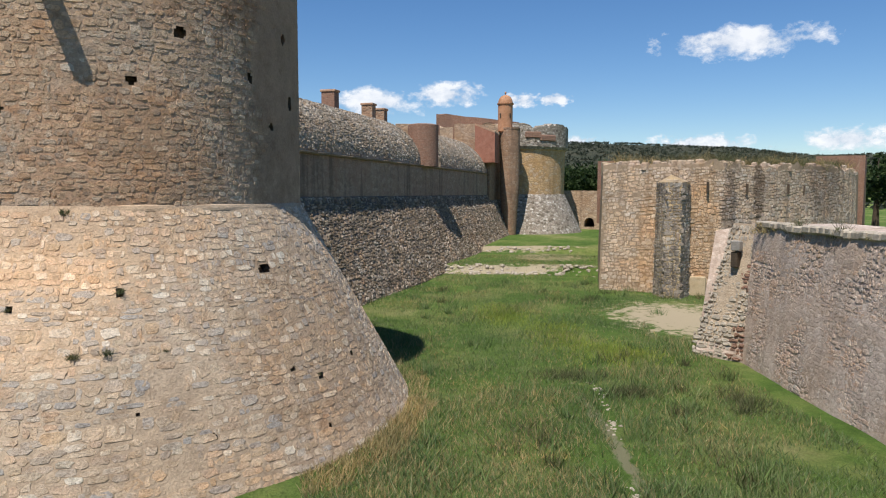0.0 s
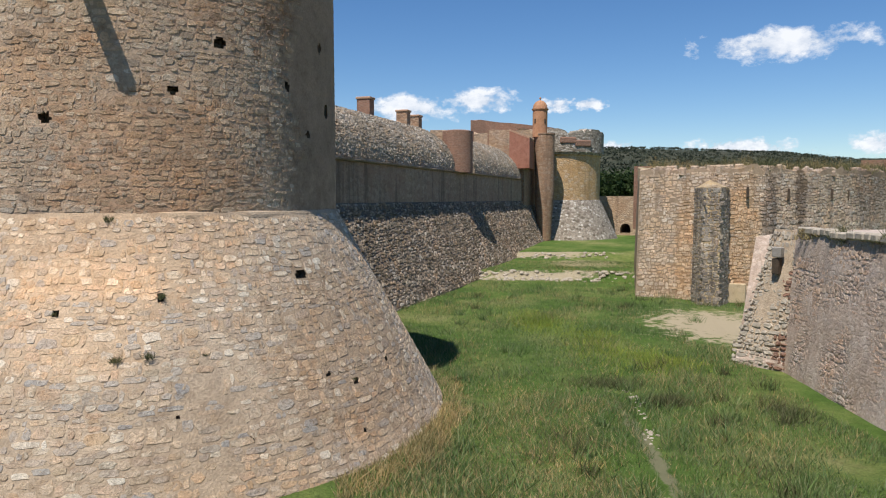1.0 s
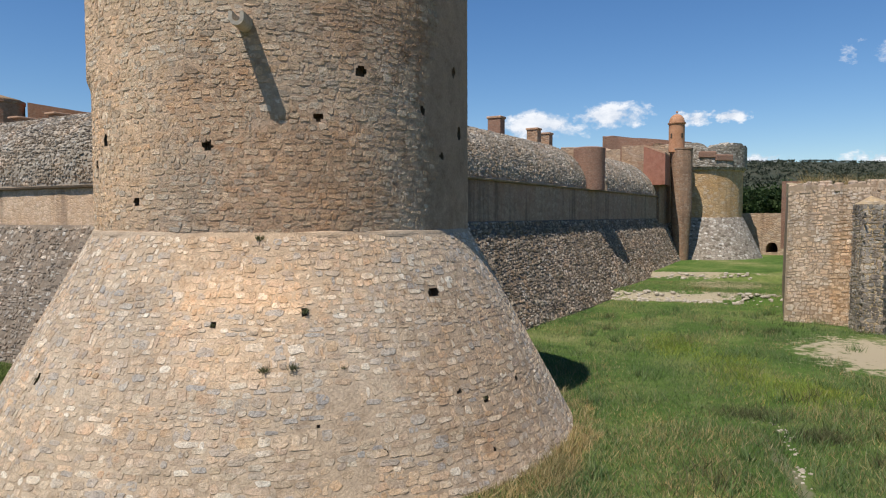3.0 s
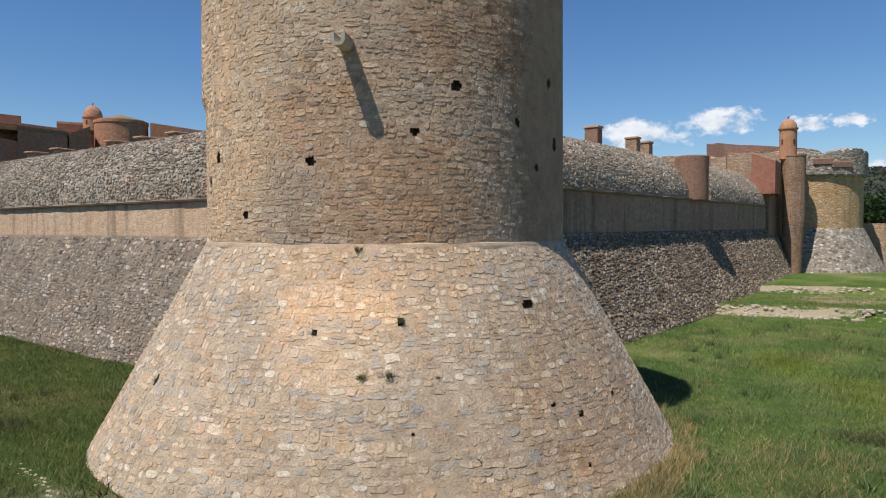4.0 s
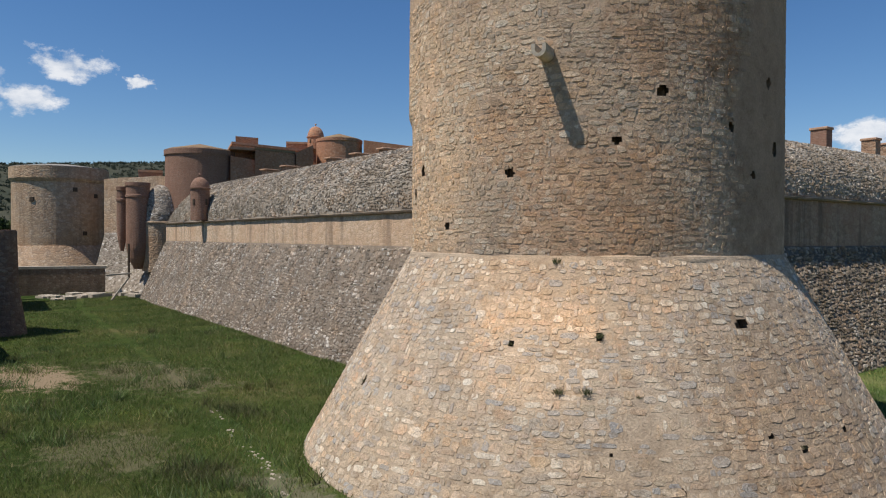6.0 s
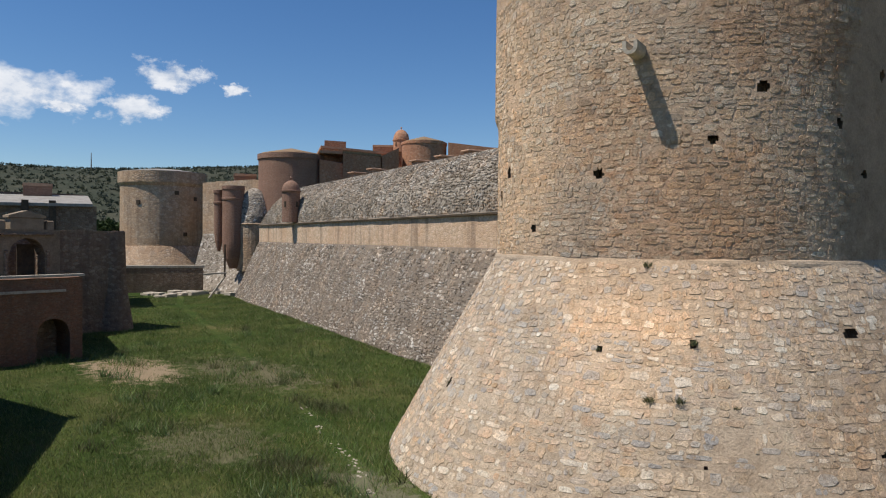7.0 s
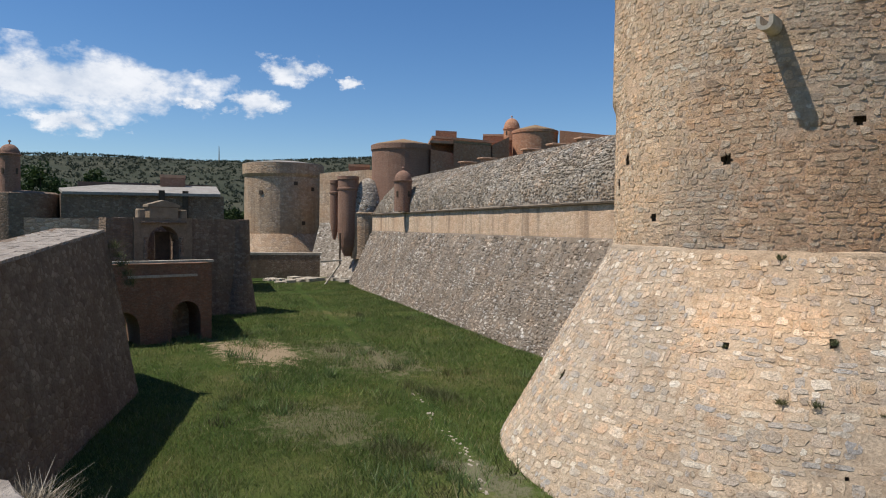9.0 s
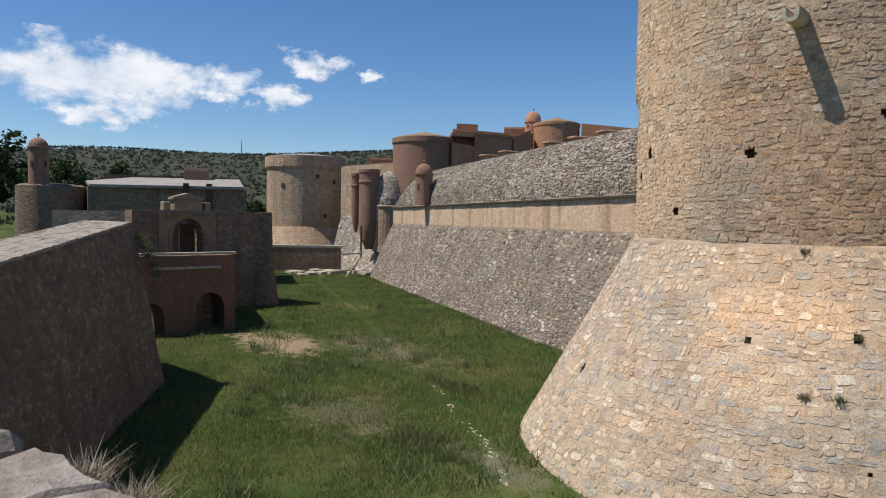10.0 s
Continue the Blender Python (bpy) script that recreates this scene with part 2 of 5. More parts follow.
M_SCARP_STONE = stone_mat("scarp_stone", [(0.54, 0.44, 0.37), (0.62, 0.51, 0.43), (0.45, 0.37, 0.31), (0.70, 0.61, 0.52), (0.58, 0.44, 0.35)], (0.46, 0.31, 0.20), 0.5, streak=0.3)


def far_point(az, d, z):
    return (d * math.sin(radians(az)), d * math.cos(radians(az)), z)


BAST_ZONES = [(far_point(20.6, 53, 4.5), (1.5, 1.5, 5.0), (1.12, 0.94, 0.72), 0.7), (far_point(22.6, 54, 6.2), (0.7, 0.7, 3.4), (0.42, 0.43, 0.46), 0.85), (far_point(24.6, 56, 7.5), (0.6, 0.6, 2.6), (0.35, 0.33, 0.32), 0.85), (far_point(29.0, 64, 8.0), (3.4, 3.4, 3.0), (0.55, 0.54, 0.55), 0.75), (far_point(16.6, 53.3, 4), (0.8, 0.8, 4.5), (1.08, 0.9, 0.7), 0.6), (far_point(15.5, 54, 0.8), (2.2, 2.2, 1.8), (1.0, 0.88, 0.78), 0.5)]
M_BAST_STONE = stone_mat("bastion_stone", [(0.60, 0.46, 0.33), (0.70, 0.57, 0.43), (0.47, 0.36, 0.27), (0.76, 0.66, 0.54), (0.56, 0.46, 0.37)], (0.66, 0.47, 0.28), 0.3, streak=0.4, zones=BAST_ZONES)
M_BAST_BED = plain_mat("bastion_mortar", (0.40, 0.30, 0.20), (0.34, 0.26, 0.18), 0.5, bump=0.7, fine=8, zones=BAST_ZONES)
M_DARK_STONE = stone_mat("lichened_stone", [(0.38, 0.32, 0.26), (0.48, 0.42, 0.34), (0.30, 0.26, 0.21), (0.58, 0.52, 0.43)], (0.14, 0.12, 0.10), 0.7, streak=0.6)
M_SCARP = rubble_mat("counterscarp_rubble", [(0.54, 0.44, 0.37), (0.60, 0.50, 0.42), (0.45, 0.37, 0.31), (0.68, 0.58, 0.49)], (0.54, 0.44, 0.365), 0.26, stain=(0.44, 0.29, 0.18), stain_amount=0.6, streak=0.35, joint=0.14, depth=0.008)
# Counterscarp facing away from the sun: its brown is darkened for the shade.
M_SCARP_SHADED = rubble_mat("shaded_brown_counterscarp", [(0.20, 0.15, 0.105), (0.25, 0.195, 0.14), (0.155, 0.115, 0.08), (0.31, 0.25, 0.185)], (0.18, 0.135, 0.095), 0.3, stain=(0.15, 0.095, 0.06), stain_amount=0.6, streak=0.4, joint=0.1, depth=0.03)
M_WARM = plain_mat("weathered_ashlar", (0.33, 0.26, 0.18), (0.26, 0.20, 0.135), 1.2, bump=0.4)
M_BRIDGE = rubble_mat("bridge_brick", [(0.26, 0.135, 0.08), (0.30, 0.16, 0.10), (0.22, 0.12, 0.075), (0.28, 0.18, 0.12)], (0.24, 0.15, 0.10), 0.2, flat=0.4, stain=(0.14, 0.09, 0.06), stain_amount=0.6, streak=0.4, depth=0.02)
M_BRICK = rubble_mat("brick_rubble", [(0.31, 0.17, 0.115), (0.36, 0.205, 0.14), (0.26, 0.145, 0.10), (0.36, 0.235, 0.17)], (0.33, 0.22, 0.16), 0.16, flat=0.35, stain=(0.22, 0.13, 0.09), stain_amount=0.5, streak=0.25, depth=0.02)
M_BROWN = rubble_mat("brown_masonry", [(0.38, 0.24, 0.15), (0.46, 0.30, 0.19), (0.30, 0.19, 0.12), (0.45, 0.33, 0.23)], (0.35, 0.225, 0.145), 0.36, stain=(0.2, 0.13, 0.09), streak=0.35, depth=0.03)
M_KEEP = rubble_mat("keep_masonry", [(0.47, 0.24, 0.14), (0.55, 0.30, 0.18), (0.38, 0.19, 0.11), (0.52, 0.32, 0.21)], (0.42, 0.225, 0.135), 0.3, stain=(0.36, 0.16, 0.085), stain_amount=0.5, streak=0.1, depth=0.02)
M_OCHRE = rubble_mat("ochre_rubble", [(0.58, 0.38, 0.19), (0.66, 0.47, 0.27), (0.48, 0.32, 0.17), (0.62, 0.48, 0.33)], (0.42, 0.27, 0.14), 0.5, stain=(0.55, 0.32, 0.12), stain_amount=0.6, streak=0.25, joint=0.1, depth=0.04)
M_GATE = plain_mat("sandy_gate_stone", (0.29, 0.22, 0.15), (0.22, 0.165, 0.11), 0.9, bump=0.5, fine=10)
M_LICHEN = plain_mat("lichened_roof", (0.31, 0.22, 0.12), (0.25, 0.165, 0.10), 0.7, bump=0.5, fine=8)
M_OUTWORK = rubble_mat("dark_outwork_masonry", [(0.27, 0.19, 0.13), (0.34, 0.25, 0.175), (0.205, 0.145, 0.10), (0.38, 0.30, 0.22)], (0.24, 0.17, 0.115), 0.36, stain=(0.15, 0.10, 0.07), stain_amount=0.55, streak=0.45, depth=0.05)
M_PLASTER = plain_mat("red_plaster", (0.33, 0.145, 0.095), (0.39, 0.19, 0.13), 1.2, bump=0.2)
M_DOME = plain_mat("orange_render", (0.44, 0.225, 0.12), (0.52, 0.29, 0.17), 1.5, bump=0.3)
M_TILE = plain_mat("terracotta", (0.42, 0.25, 0.16), (0.50, 0.33, 0.22), 2.0, bump=0.5)
M_COPING = plain_mat("coping_stone", (0.40, 0.35, 0.27), (0.52, 0.46, 0.37), 1.6, bump=0.6, fine=11)
M_COPING_OLD = plain_mat("lichened_coping", (0.40, 0.355, 0.30), (0.26, 0.22, 0.18), 5.0, bump=0.9, fine=22)
M_ROOF = plain_mat("white_terrace", (0.36, 0.335, 0.295), (0.27, 0.25, 0.215), 0.8, bump=0.4)
# Dark timber; also solid boxes that stand in for the shade inside openings.
M_WOOD_VOID = plain_mat("dark_wood_and_voids", (0.07, 0.055, 0.04), (0.11, 0.08, 0.055), 4.0)
M_SAND = plain_mat("sandy_stone", (0.50, 0.39, 0.24), (0.56, 0.45, 0.30), 1.5, bump=0.3)
M_PALE = plain_mat("pale_boulder", (0.52, 0.46, 0.37), (0.40, 0.35, 0.28), 3.0, bump=0.7, fine=12)
M_EARTH = plain_mat("dry_turf", (0.20, 0.19, 0.09), (0.30, 0.25, 0.15), 0.6, bump=0.8, fine=18)
M_LINING = plain_mat("hole_lining", (0.30, 0.23, 0.16), (0.22, 0.17, 0.12), 3.0, bump=0.6)


# ---- mesh helpers ----
def mesh_of(name, verts, faces, mat, smooth=False):
    me = bpy.data.meshes.new(name)
    me.from_pydata([tuple(v) for v in verts], [], faces)
    me.update()
    if mat:
        me.materials.append(mat)
    if smooth:
        me.polygons.foreach_set("use_smooth", [True] * len(me.polygons))
    return me


def thing(name, label, category, at=(0, 0, 0), group="", kind=""):
    ob = new(name)
    ob.location = at
    ob.empty_display_size = 0.5
    return tagged(ob, label, category, group, kind)


def under(ob, parent):
    ob.parent = parent
    if parent is not None:
        base = parent
        off = Vector((0, 0, 0))
        while base is not None:
            off += base.location
            base = base.parent
        ob.location = ob.location - off
    return ob


def part(name, shape, material, parent, label="", smooth=False):
    """shape: a bmesh, or (verts, faces), in world metres."""
    if isinstance(shape, tuple):
        me = mesh_of(name, shape[0], shape[1], material, smooth)
    else:
        bmesh.ops.recalc_face_normals(shape, faces=shape.faces)
        me = bpy.data.meshes.new(name)
        shape.to_mesh(me)
        shape.free()
        me.materials.append(material)
        if smooth:
            me.polygons.foreach_set("use_smooth", [True] * len(me.polygons))
    ob = new(name, me)
    if label:
        ob["label"] = label
    return under(ob, parent)


def at(az, d, z=0.0):
    a = radians(az)
    return Vector((d * math.sin(a), d * math.cos(a), z))


def lathe(c, prof, a0=0.0, a1=360.0, seg=48, rough=0.0, cap=False):
    """Turned shape round the axis at c: prof is (radius, z) from the bottom up; angles from -y towards +x."""
    whole = a1 - a0 >= 359.9
    cols = seg if whole else seg + 1
    verts, faces = [], []
    for r, z in prof:
        for i in range(cols):
            a = radians(a0 + (a1 - a0) * i / seg)
            rr = r
            if rough:
                rr += rough * noise.noise((c[0] + r * math.sin(a) * 0.7, c[1] - r * math.cos(a) * 0.7, z * 0.7))
            verts.append((c[0] + rr * math.sin(a), c[1] - rr * math.cos(a), z))
    for j in range(len(prof) - 1):
        for i in range(seg):
            k = (i + 1) % cols
            faces.append((j * cols + i, j * cols + k, (j + 1) * cols + k, (j + 1) * cols + i))
    if cap:
        faces.append(tuple((len(prof) - 1) * cols + i for i in range(cols)))
    return verts, faces


def prism(pts, z0, z1, rough=0.0, inset=0.0, step=0.0):
    """Upright block over a plan outline (counter-clockwise); inset: how far the foot steps out beyond the top."""
    if step:
        q, tall = [], []
        zs = list(z1) if isinstance(z1, (list, tuple)) else [z1] * len(pts)
        for a, b, za, zb in zip(pts, pts[1:] + pts[:1], zs, zs[1:] + zs[:1]):
            k = max(1, int(math.hypot(b[0] - a[0], b[1] - a[1]) / step))
            q += [(a[0] + (b[0] - a[0]) * i / k, a[1] + (b[1] - a[1]) * i / k) for i in range(k)]
            tall += [za + (zb - za) * i / k for i in range(k)]
        pts, z1 = q, tall
    n = len(pts)
    mx, my = sum(p[0] for p in pts) / n, sum(p[1] for p in pts) / n
    low = []
    for x, y in pts:
        d = math.hypot(x - mx, y - my) or 1
        low.append((x + (x - mx) / d * inset, y + (y - my) / d * inset, z0))
    tops = z1 if isinstance(z1, (list, tuple)) else [z1] * n
    verts = low + [(x, y, t + rough * noise.noise((x * 0.9, y * 0.9, 3.1)) + rough * 0.6 * noise.noise((x * 3.1, y * 3.1, 7.0))) for (x, y), t in zip(pts, tops)]
    faces = [(i, (i + 1) % n, n + (i + 1) % n, n + i) for i in range(n)]
    faces += [tuple(range(n - 1, -1, -1)), tuple(range(n, 2 * n))]
    return verts, faces


def box(c, size, turn=0.0, bevel=0.03, lift=True):
    bm = bmesh.new()
    bmesh.ops.create_cube(bm, size=1.0)
    bmesh.ops.scale(bm, vec=size, verts=bm.verts)
    if bevel:
        bmesh.ops.bevel(bm, geom=list(bm.edges), offset=min(bevel, min(size) * 0.3), segments=1, affect="EDGES")
    z = c[2] + (size[2] / 2 if lift else 0)
    bmesh.ops.transform(bm, matrix=pose(c[0], c[1], z, 0, 0, turn), verts=bm.verts)
    return bm


def stones(surf, s0, s1, h0, h1, course, width, depth, rng, skip=None, ragged=0.12, fill=1.0, inset=0.72):
    """Coursed rubble on a surface: surf(s, h) gives places and normals. Returns an array of stones, each of 16 corners."""
    S, H, W, T, D = [], [], [], [], []
    h = h0
    while h < h1:
        t = course * rng.choice((0.7, 0.85, 1.0, 1.15, 1.45))
        s = s0 - rng.uniform(0, width)
        while s < s1:
            w = width * rng.choice((0.45, 0.7, 0.9, 1.0, 1.3, 1.8)) * rng.uniform(0.85, 1.15)
            if rng.random() < fill and (skip is None or not skip(s + w / 2, h + t / 2)):
                S.append(s + w / 2), H.append(h + t / 2 + rng.uniform(-ragged, ragged) * t), W.append(w), T.append(t), D.append(depth * rng.uniform(0.35, 1.3))
            s += w
        h += t
    S, H, W, T, D = (np.array(v)[:, None] for v in (S, H, W, T, D))
    H = H + course * 0.35 * (np.sin(S * 0.9 + H * 0.4) + np.sin(S * 2.3 + 1.7 * H))
    H = np.clip(H, h0 + course * 0.3, h1 - course * 0.2)
    ring = np.array([(-0.5, -0.26), (-0.31, -0.5), (0.31, -0.5), (0.5, -0.26), (0.5, 0.26), (0.31, 0.5), (-0.31, 0.5), (-0.5, 0.26)])
    g = np.random.RandomState(rng.randrange(10 ** 6))
    n = len(S)
    joint = 0.016 + course * 0.05
    ox = ring[None, :, 0] * (W - joint) + g.uniform(-ragged, ragged, (n, 8)) * np.minimum(W, T) * 0.8
    oy = ring[None, :, 1] * (T - joint) + g.uniform(-ragged, ragged, (n, 8)) * T * 0.7
    base, nb = surf(S + ox, H + oy)
    front, nf = surf(S + ox * inset, H + oy * inset)
    d = D[:, :, None] * (1 + g.uniform(-0.35, 0.35, (n, 8, 1)))
    return np.concatenate([base - nb * 0.03, front + nf * d], axis=1), np.hstack([S, H])


STONE_FACES = [tuple(range(8, 16))] + [(i, (i + 1) % 8, 8 + (i + 1) % 8, 8 + i) for i in range(8)]


def stone_stuff(name, arr, mat, parent, label=""):
    n = len(arr)
    faces = []
    for k in range(n):
        b = 16 * k
        faces += [tuple(b + i for i in f) for f in STONE_FACES]
    ob = part(name, (arr.reshape(-1, 3), faces), mat, parent, label)
    ob["kind"] = "stuff"
    return ob


def stone_parts(name, arr, mat, parent):
    for v in arr:
        c = v.mean(axis=0)
        me = mesh_of(name, v - c, STONE_FACES, mat)
        ob = new(name, me)
        ob.location = c
        under(ob, parent)


# ---- ground ----
def smooth(a, b, x):
    t = min(1.0, max(0.0, (x - a) / (b - a)))
    return t * t * (3 - 2 * t)


def floor_z(x, y):
    """Height of the ground: the grassy ditch, its far banks, and hills all round beyond the fort."""
    r = math.hypot(x, y)
    z = 0.12 * noise.noise((x * 0.12, y * 0.12, 0)) + 0.05 * noise.noise((x * 0.6, y * 0.6, 5))
    if x > -12 and 50 < y < 140:
        e = y + 0.12 * x + 0.9 * noise.noise((x * 0.2, y * 0.1, 2))
        z += 0.75 * smooth(62.6, 63.6, e) + 0.6 * smooth(77.5, 79, e) + 0.3 * smooth(79, 95, e)
    t = math.hypot(x + 11.5, y - 23.3)
    z += 0.35 * (1 - smooth(9.5, 12.5, t))
    if r > 140:
        a = math.degrees(math.atan2(x, y))
        top = 0.068 + (0.008 if a < -30 else 0.0) + 0.024 * smooth(-80, -62, a) * (1 - smooth(-62, 0, a)) - 0.016 * smooth(22, 30, a) + 0.004 * math.sin(a * 0.21)
        far = smooth(160, 900, r) - 0.75 * smooth(1000, 2600, r)
        z = z + (7.4 + 900 * top - 4) * far + 10 * noise.noise((x * 0.004, y * 0.004, 1)) * smooth(250, 700, r)
    return z


def axis_lines(lo, hi, fine, edge):
    near = list(np.arange(lo, hi + 0.01, fine))
    out, step, v = [], fine * 2, hi
    while v < edge:
        v += step
        step *= 1.22
        out.append(v)
    left, step, v = [], fine * 2, lo
    while v > -edge:
        v -= step
        step *= 1.22
        left.append(v)
    return left[::-1] + near + out


def ground_mat():
    m, n, l, p = nodes_of("grass_ground")
    at0 = coords(n, l)
    a, b, c2 = noise_of(n, l, at0, 0.16, 6, 0.65), noise_of(n, l, at0, 1.4, 6, 0.7), noise_of(n, l, at0, 14, 5, 0.75)
    c = ramp(n, l, a, [(0.3, (0.055, 0.09, 0.02)), (0.46, (0.095, 0.14, 0.032)), (0.58, (0.16, 0.175, 0.055)), (0.72, (0.28, 0.23, 0.11))])
    c = blend(n, l, 0.8, c, ramp(n, l, b, [(0.3, (0.6, 0.66, 0.55)), (0.55, (1, 1, 1)), (0.75, (1.35, 1.25, 1.1))]), "MULTIPLY")
    c = blend(n, l, 0.7, c, ramp(n, l, c2, [(0.3, (0.5, 0.55, 0.5)), (0.7, (1.35, 1.35, 1.2))]), "MULTIPLY")
    sep = n.new("ShaderNodeSeparateXYZ")
    l.new(at0, sep.inputs[0])
    # Ground tint by x: darker left of -22, lighter right of -4.
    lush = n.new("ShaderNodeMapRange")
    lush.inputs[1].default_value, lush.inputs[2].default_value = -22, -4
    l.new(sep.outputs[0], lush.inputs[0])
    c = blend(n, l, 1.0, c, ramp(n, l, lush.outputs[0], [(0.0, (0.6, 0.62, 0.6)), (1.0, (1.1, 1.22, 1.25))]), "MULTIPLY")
    hill = ramp(n, l, noise_of(n, l, coords(n, l), 0.03, 8, 0.75), [(0.3, (0.036, 0.044, 0.028)), (0.5, (0.05, 0.055, 0.036)), (0.72, (0.095, 0.088, 0.06))])
    up = n.new("ShaderNodeMapRange")
    up.inputs[1].default_value, up.inputs[2].default_value = 6, 14
    l.new(sep.outputs[2], up.inputs[0])
    c = blend(n, l, up.outputs[0], c, hill)
    for cx, cy, rx, ry, col in ((14.0, 40.5, 4.2, 6.0, (0.50, 0.41, 0.28)), (-40.0, 15.0, 5.5, 2.6, (0.36, 0.27, 0.17)), (-1.5, 20.5, 0.9, 4.5, (0.34, 0.27, 0.14)), (-35.0, 19.5, 7.0, 3.0, (0.17, 0.15, 0.085)), (-24.0, 11.5, 3.5, 2.5, (0.16, 0.15, 0.08)), (6.0, 62.6, 10.0, 1.1, (0.44, 0.37, 0.26)), (7.0, 77.6, 9.0, 1.2, (0.42, 0.35, 0.24)), (11.0, 71.0, 4.0, 4.0, (0.36, 0.30, 0.18)), (5.1, 19.5, 0.25, 6.5, (0.22, 0.21, 0.125)), (-16.5, 12.9, 3.0, 0.8, (0.19, 0.18, 0.11))):
        mp, g, d = n.new("ShaderNodeMapping"), n.new("ShaderNodeNewGeometry"), n.new("ShaderNodeVectorMath")
        mp.inputs["Location"].default_value = (-cx / rx, -cy / ry, 0)
        mp.inputs["Scale"].default_value = (1 / rx, 1 / ry, 0)
        l.new(g.outputs["Position"], mp.inputs[0])
        d.operation = "LENGTH"
        l.new(mp.outputs[0], d.inputs[0])
        add = n.new("ShaderNodeMath")
        add.operation = "MULTIPLY_ADD"
        l.new(b, add.inputs[0])
        add.inputs[1].default_value = -3.2
        lift = n.new("ShaderNodeMath")
        l.new(d.outputs["Value"], lift.inputs[0])
        lift.inputs[1].default_value = 0.95
        l.new(lift.outputs[0], add.inputs[2])
        c = blend(n, l, ramp(n, l, add.outputs[0], [(-0.0, (0.9,) * 3), (0.06, (0.55,) * 3), (0.35, (0, 0, 0))]), c, col)
    l.new(c, p.inputs["Base Color"])
    p.inputs["Roughness"].default_value, p.inputs["Specular IOR Level"].default_value = 0.95, 0.1
    l.new(bump_of(n, l, c2, 0.8, 0.12, bump_of(n, l, b, 0.6, 0.3)), p.inputs["Normal"])
    return m


gx, gy = axis_lines(-110, 40, 0.8, 3200), axis_lines(-2, 112, 0.8, 3200)
gv = [(x, y, floor_z(x, y)) for y in gy for x in gx]
w = len(gx)
gf = [(j * w + i, j * w + i + 1, (j + 1) * w + i + 1, (j + 1) * w + i) for j in range(len(gy) - 1) for i in range(w - 1)]
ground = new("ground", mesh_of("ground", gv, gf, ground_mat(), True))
tagged(ground, "green grassy ditch floor with dry patches and scrub hills", "ground", kind="structure")

# ---- the round corner tower ----
TC, R_SHAFT, R_FOOT, Z_CORD = (-11.5, 23.3), 6.5, 10.7, 7.0
SHAFT_HOLES = [(5.9, 9.42, 0.34, 0.32), (43.7, 11.6, 0.42, 0.36), (32.7, 10.24, 0.3, 0.3), (-30.4, 9.75, 0.4, 0.5), (-15.8, 7.88, 0.3, 0.3), (63.6, 10.7, 0.3, 0.3), (84.5, 10.26, 0.4, 0.6), (72.5, 9.38, 0.28, 0.26), (-38, 8.9, 0.3, 0.7), (80.0, 12.2, 0.3, 0.4)]
BATTER_HOLES = [(58.6, 5.26, 0.6, 0.3), (11.1, 4.64, 0.2, 0.2), (28.3, 4.92, 0.25, 0.25), (31.1, 5.53, 0.15, 0.15), (61.7, 2.25, 0.24, 0.2), (55.9, 2.64, 0.15, 0.15), (39.6, 1.59, 0.16, 0.2), (29.7, 2.34, 0.18, 0.13), (-25.3, 3.01, 0.2, 0.3), (58.9, 1.09, 0.2, 0.2), (73.5, 2.52, 0.2, 0.2)]


def shaft_surf(s, h):
    a = s / R_SHAFT
    nrm = np.stack([np.sin(a), -np.cos(a), np.zeros_like(a)], -1)
    r = R_SHAFT + 0.02 * (Z_CORD + 6 - h) / 6 + 0.13 * np.clip((-40 - np.degrees(a)) / 5, 0, 1) * np.clip((h - 11.5) / 0.4, 0, 1)
    return np.stack([TC[0] + r * np.sin(a), TC[1] - r * np.cos(a), h + 0 * a], -1), nrm


LEAN = (R_FOOT - R_SHAFT - 0.05) / (Z_CORD + 0.4)


def batter_surf(s, h):
    r = R_SHAFT + 0.05 + (Z_CORD - h) * LEAN
    a = s / 8.5
    k = math.hypot(1, LEAN)
    nrm = np.stack([np.sin(a) / k, -np.cos(a) / k, np.full_like(a, LEAN / k)], -1)
    return np.stack([TC[0] + r * np.sin(a), TC[1] - r * np.cos(a), h + 0 * a], -1), nrm


def turned_wall(surf, per_rad, a0, a1, z0, z1, da, dz, holes, bump):
    """A turned wall as a fine sheet with its putlog holes left open."""
    na, nz = int((a1 - a0) / da), int((z1 - z0) / dz)
    A, Z = np.radians(np.linspace(a0, a1, na + 1)), np.linspace(z0, z1, nz + 1)
    aa, zz = np.meshgrid(A, Z)
    pts, nrm = surf(aa * per_rad, zz)
    g = np.random.RandomState(7)
    pts = pts + nrm * g.uniform(-bump, bump, aa.shape)[..., None]
    faces = []
    for j in range(nz):
        zc = (Z[j] + Z[j + 1]) / 2
        for i in range(na):
            ac = math.degrees((A[i] + A[i + 1]) / 2)
            if any(((zc - h[1]) / h[3]) ** 2 + ((ac - h[0]) * math.pi / 180 * per_rad / h[2]) ** 2 < 0.19 + 0.08 * noise.noise((ac * 0.4, zc * 4, 1)) for h in holes):
                continue
            b = j * (na + 1) + i
            faces.append((b, b + 1, b + na + 2, b + na + 1))
    return pts.reshape(-1, 3), faces


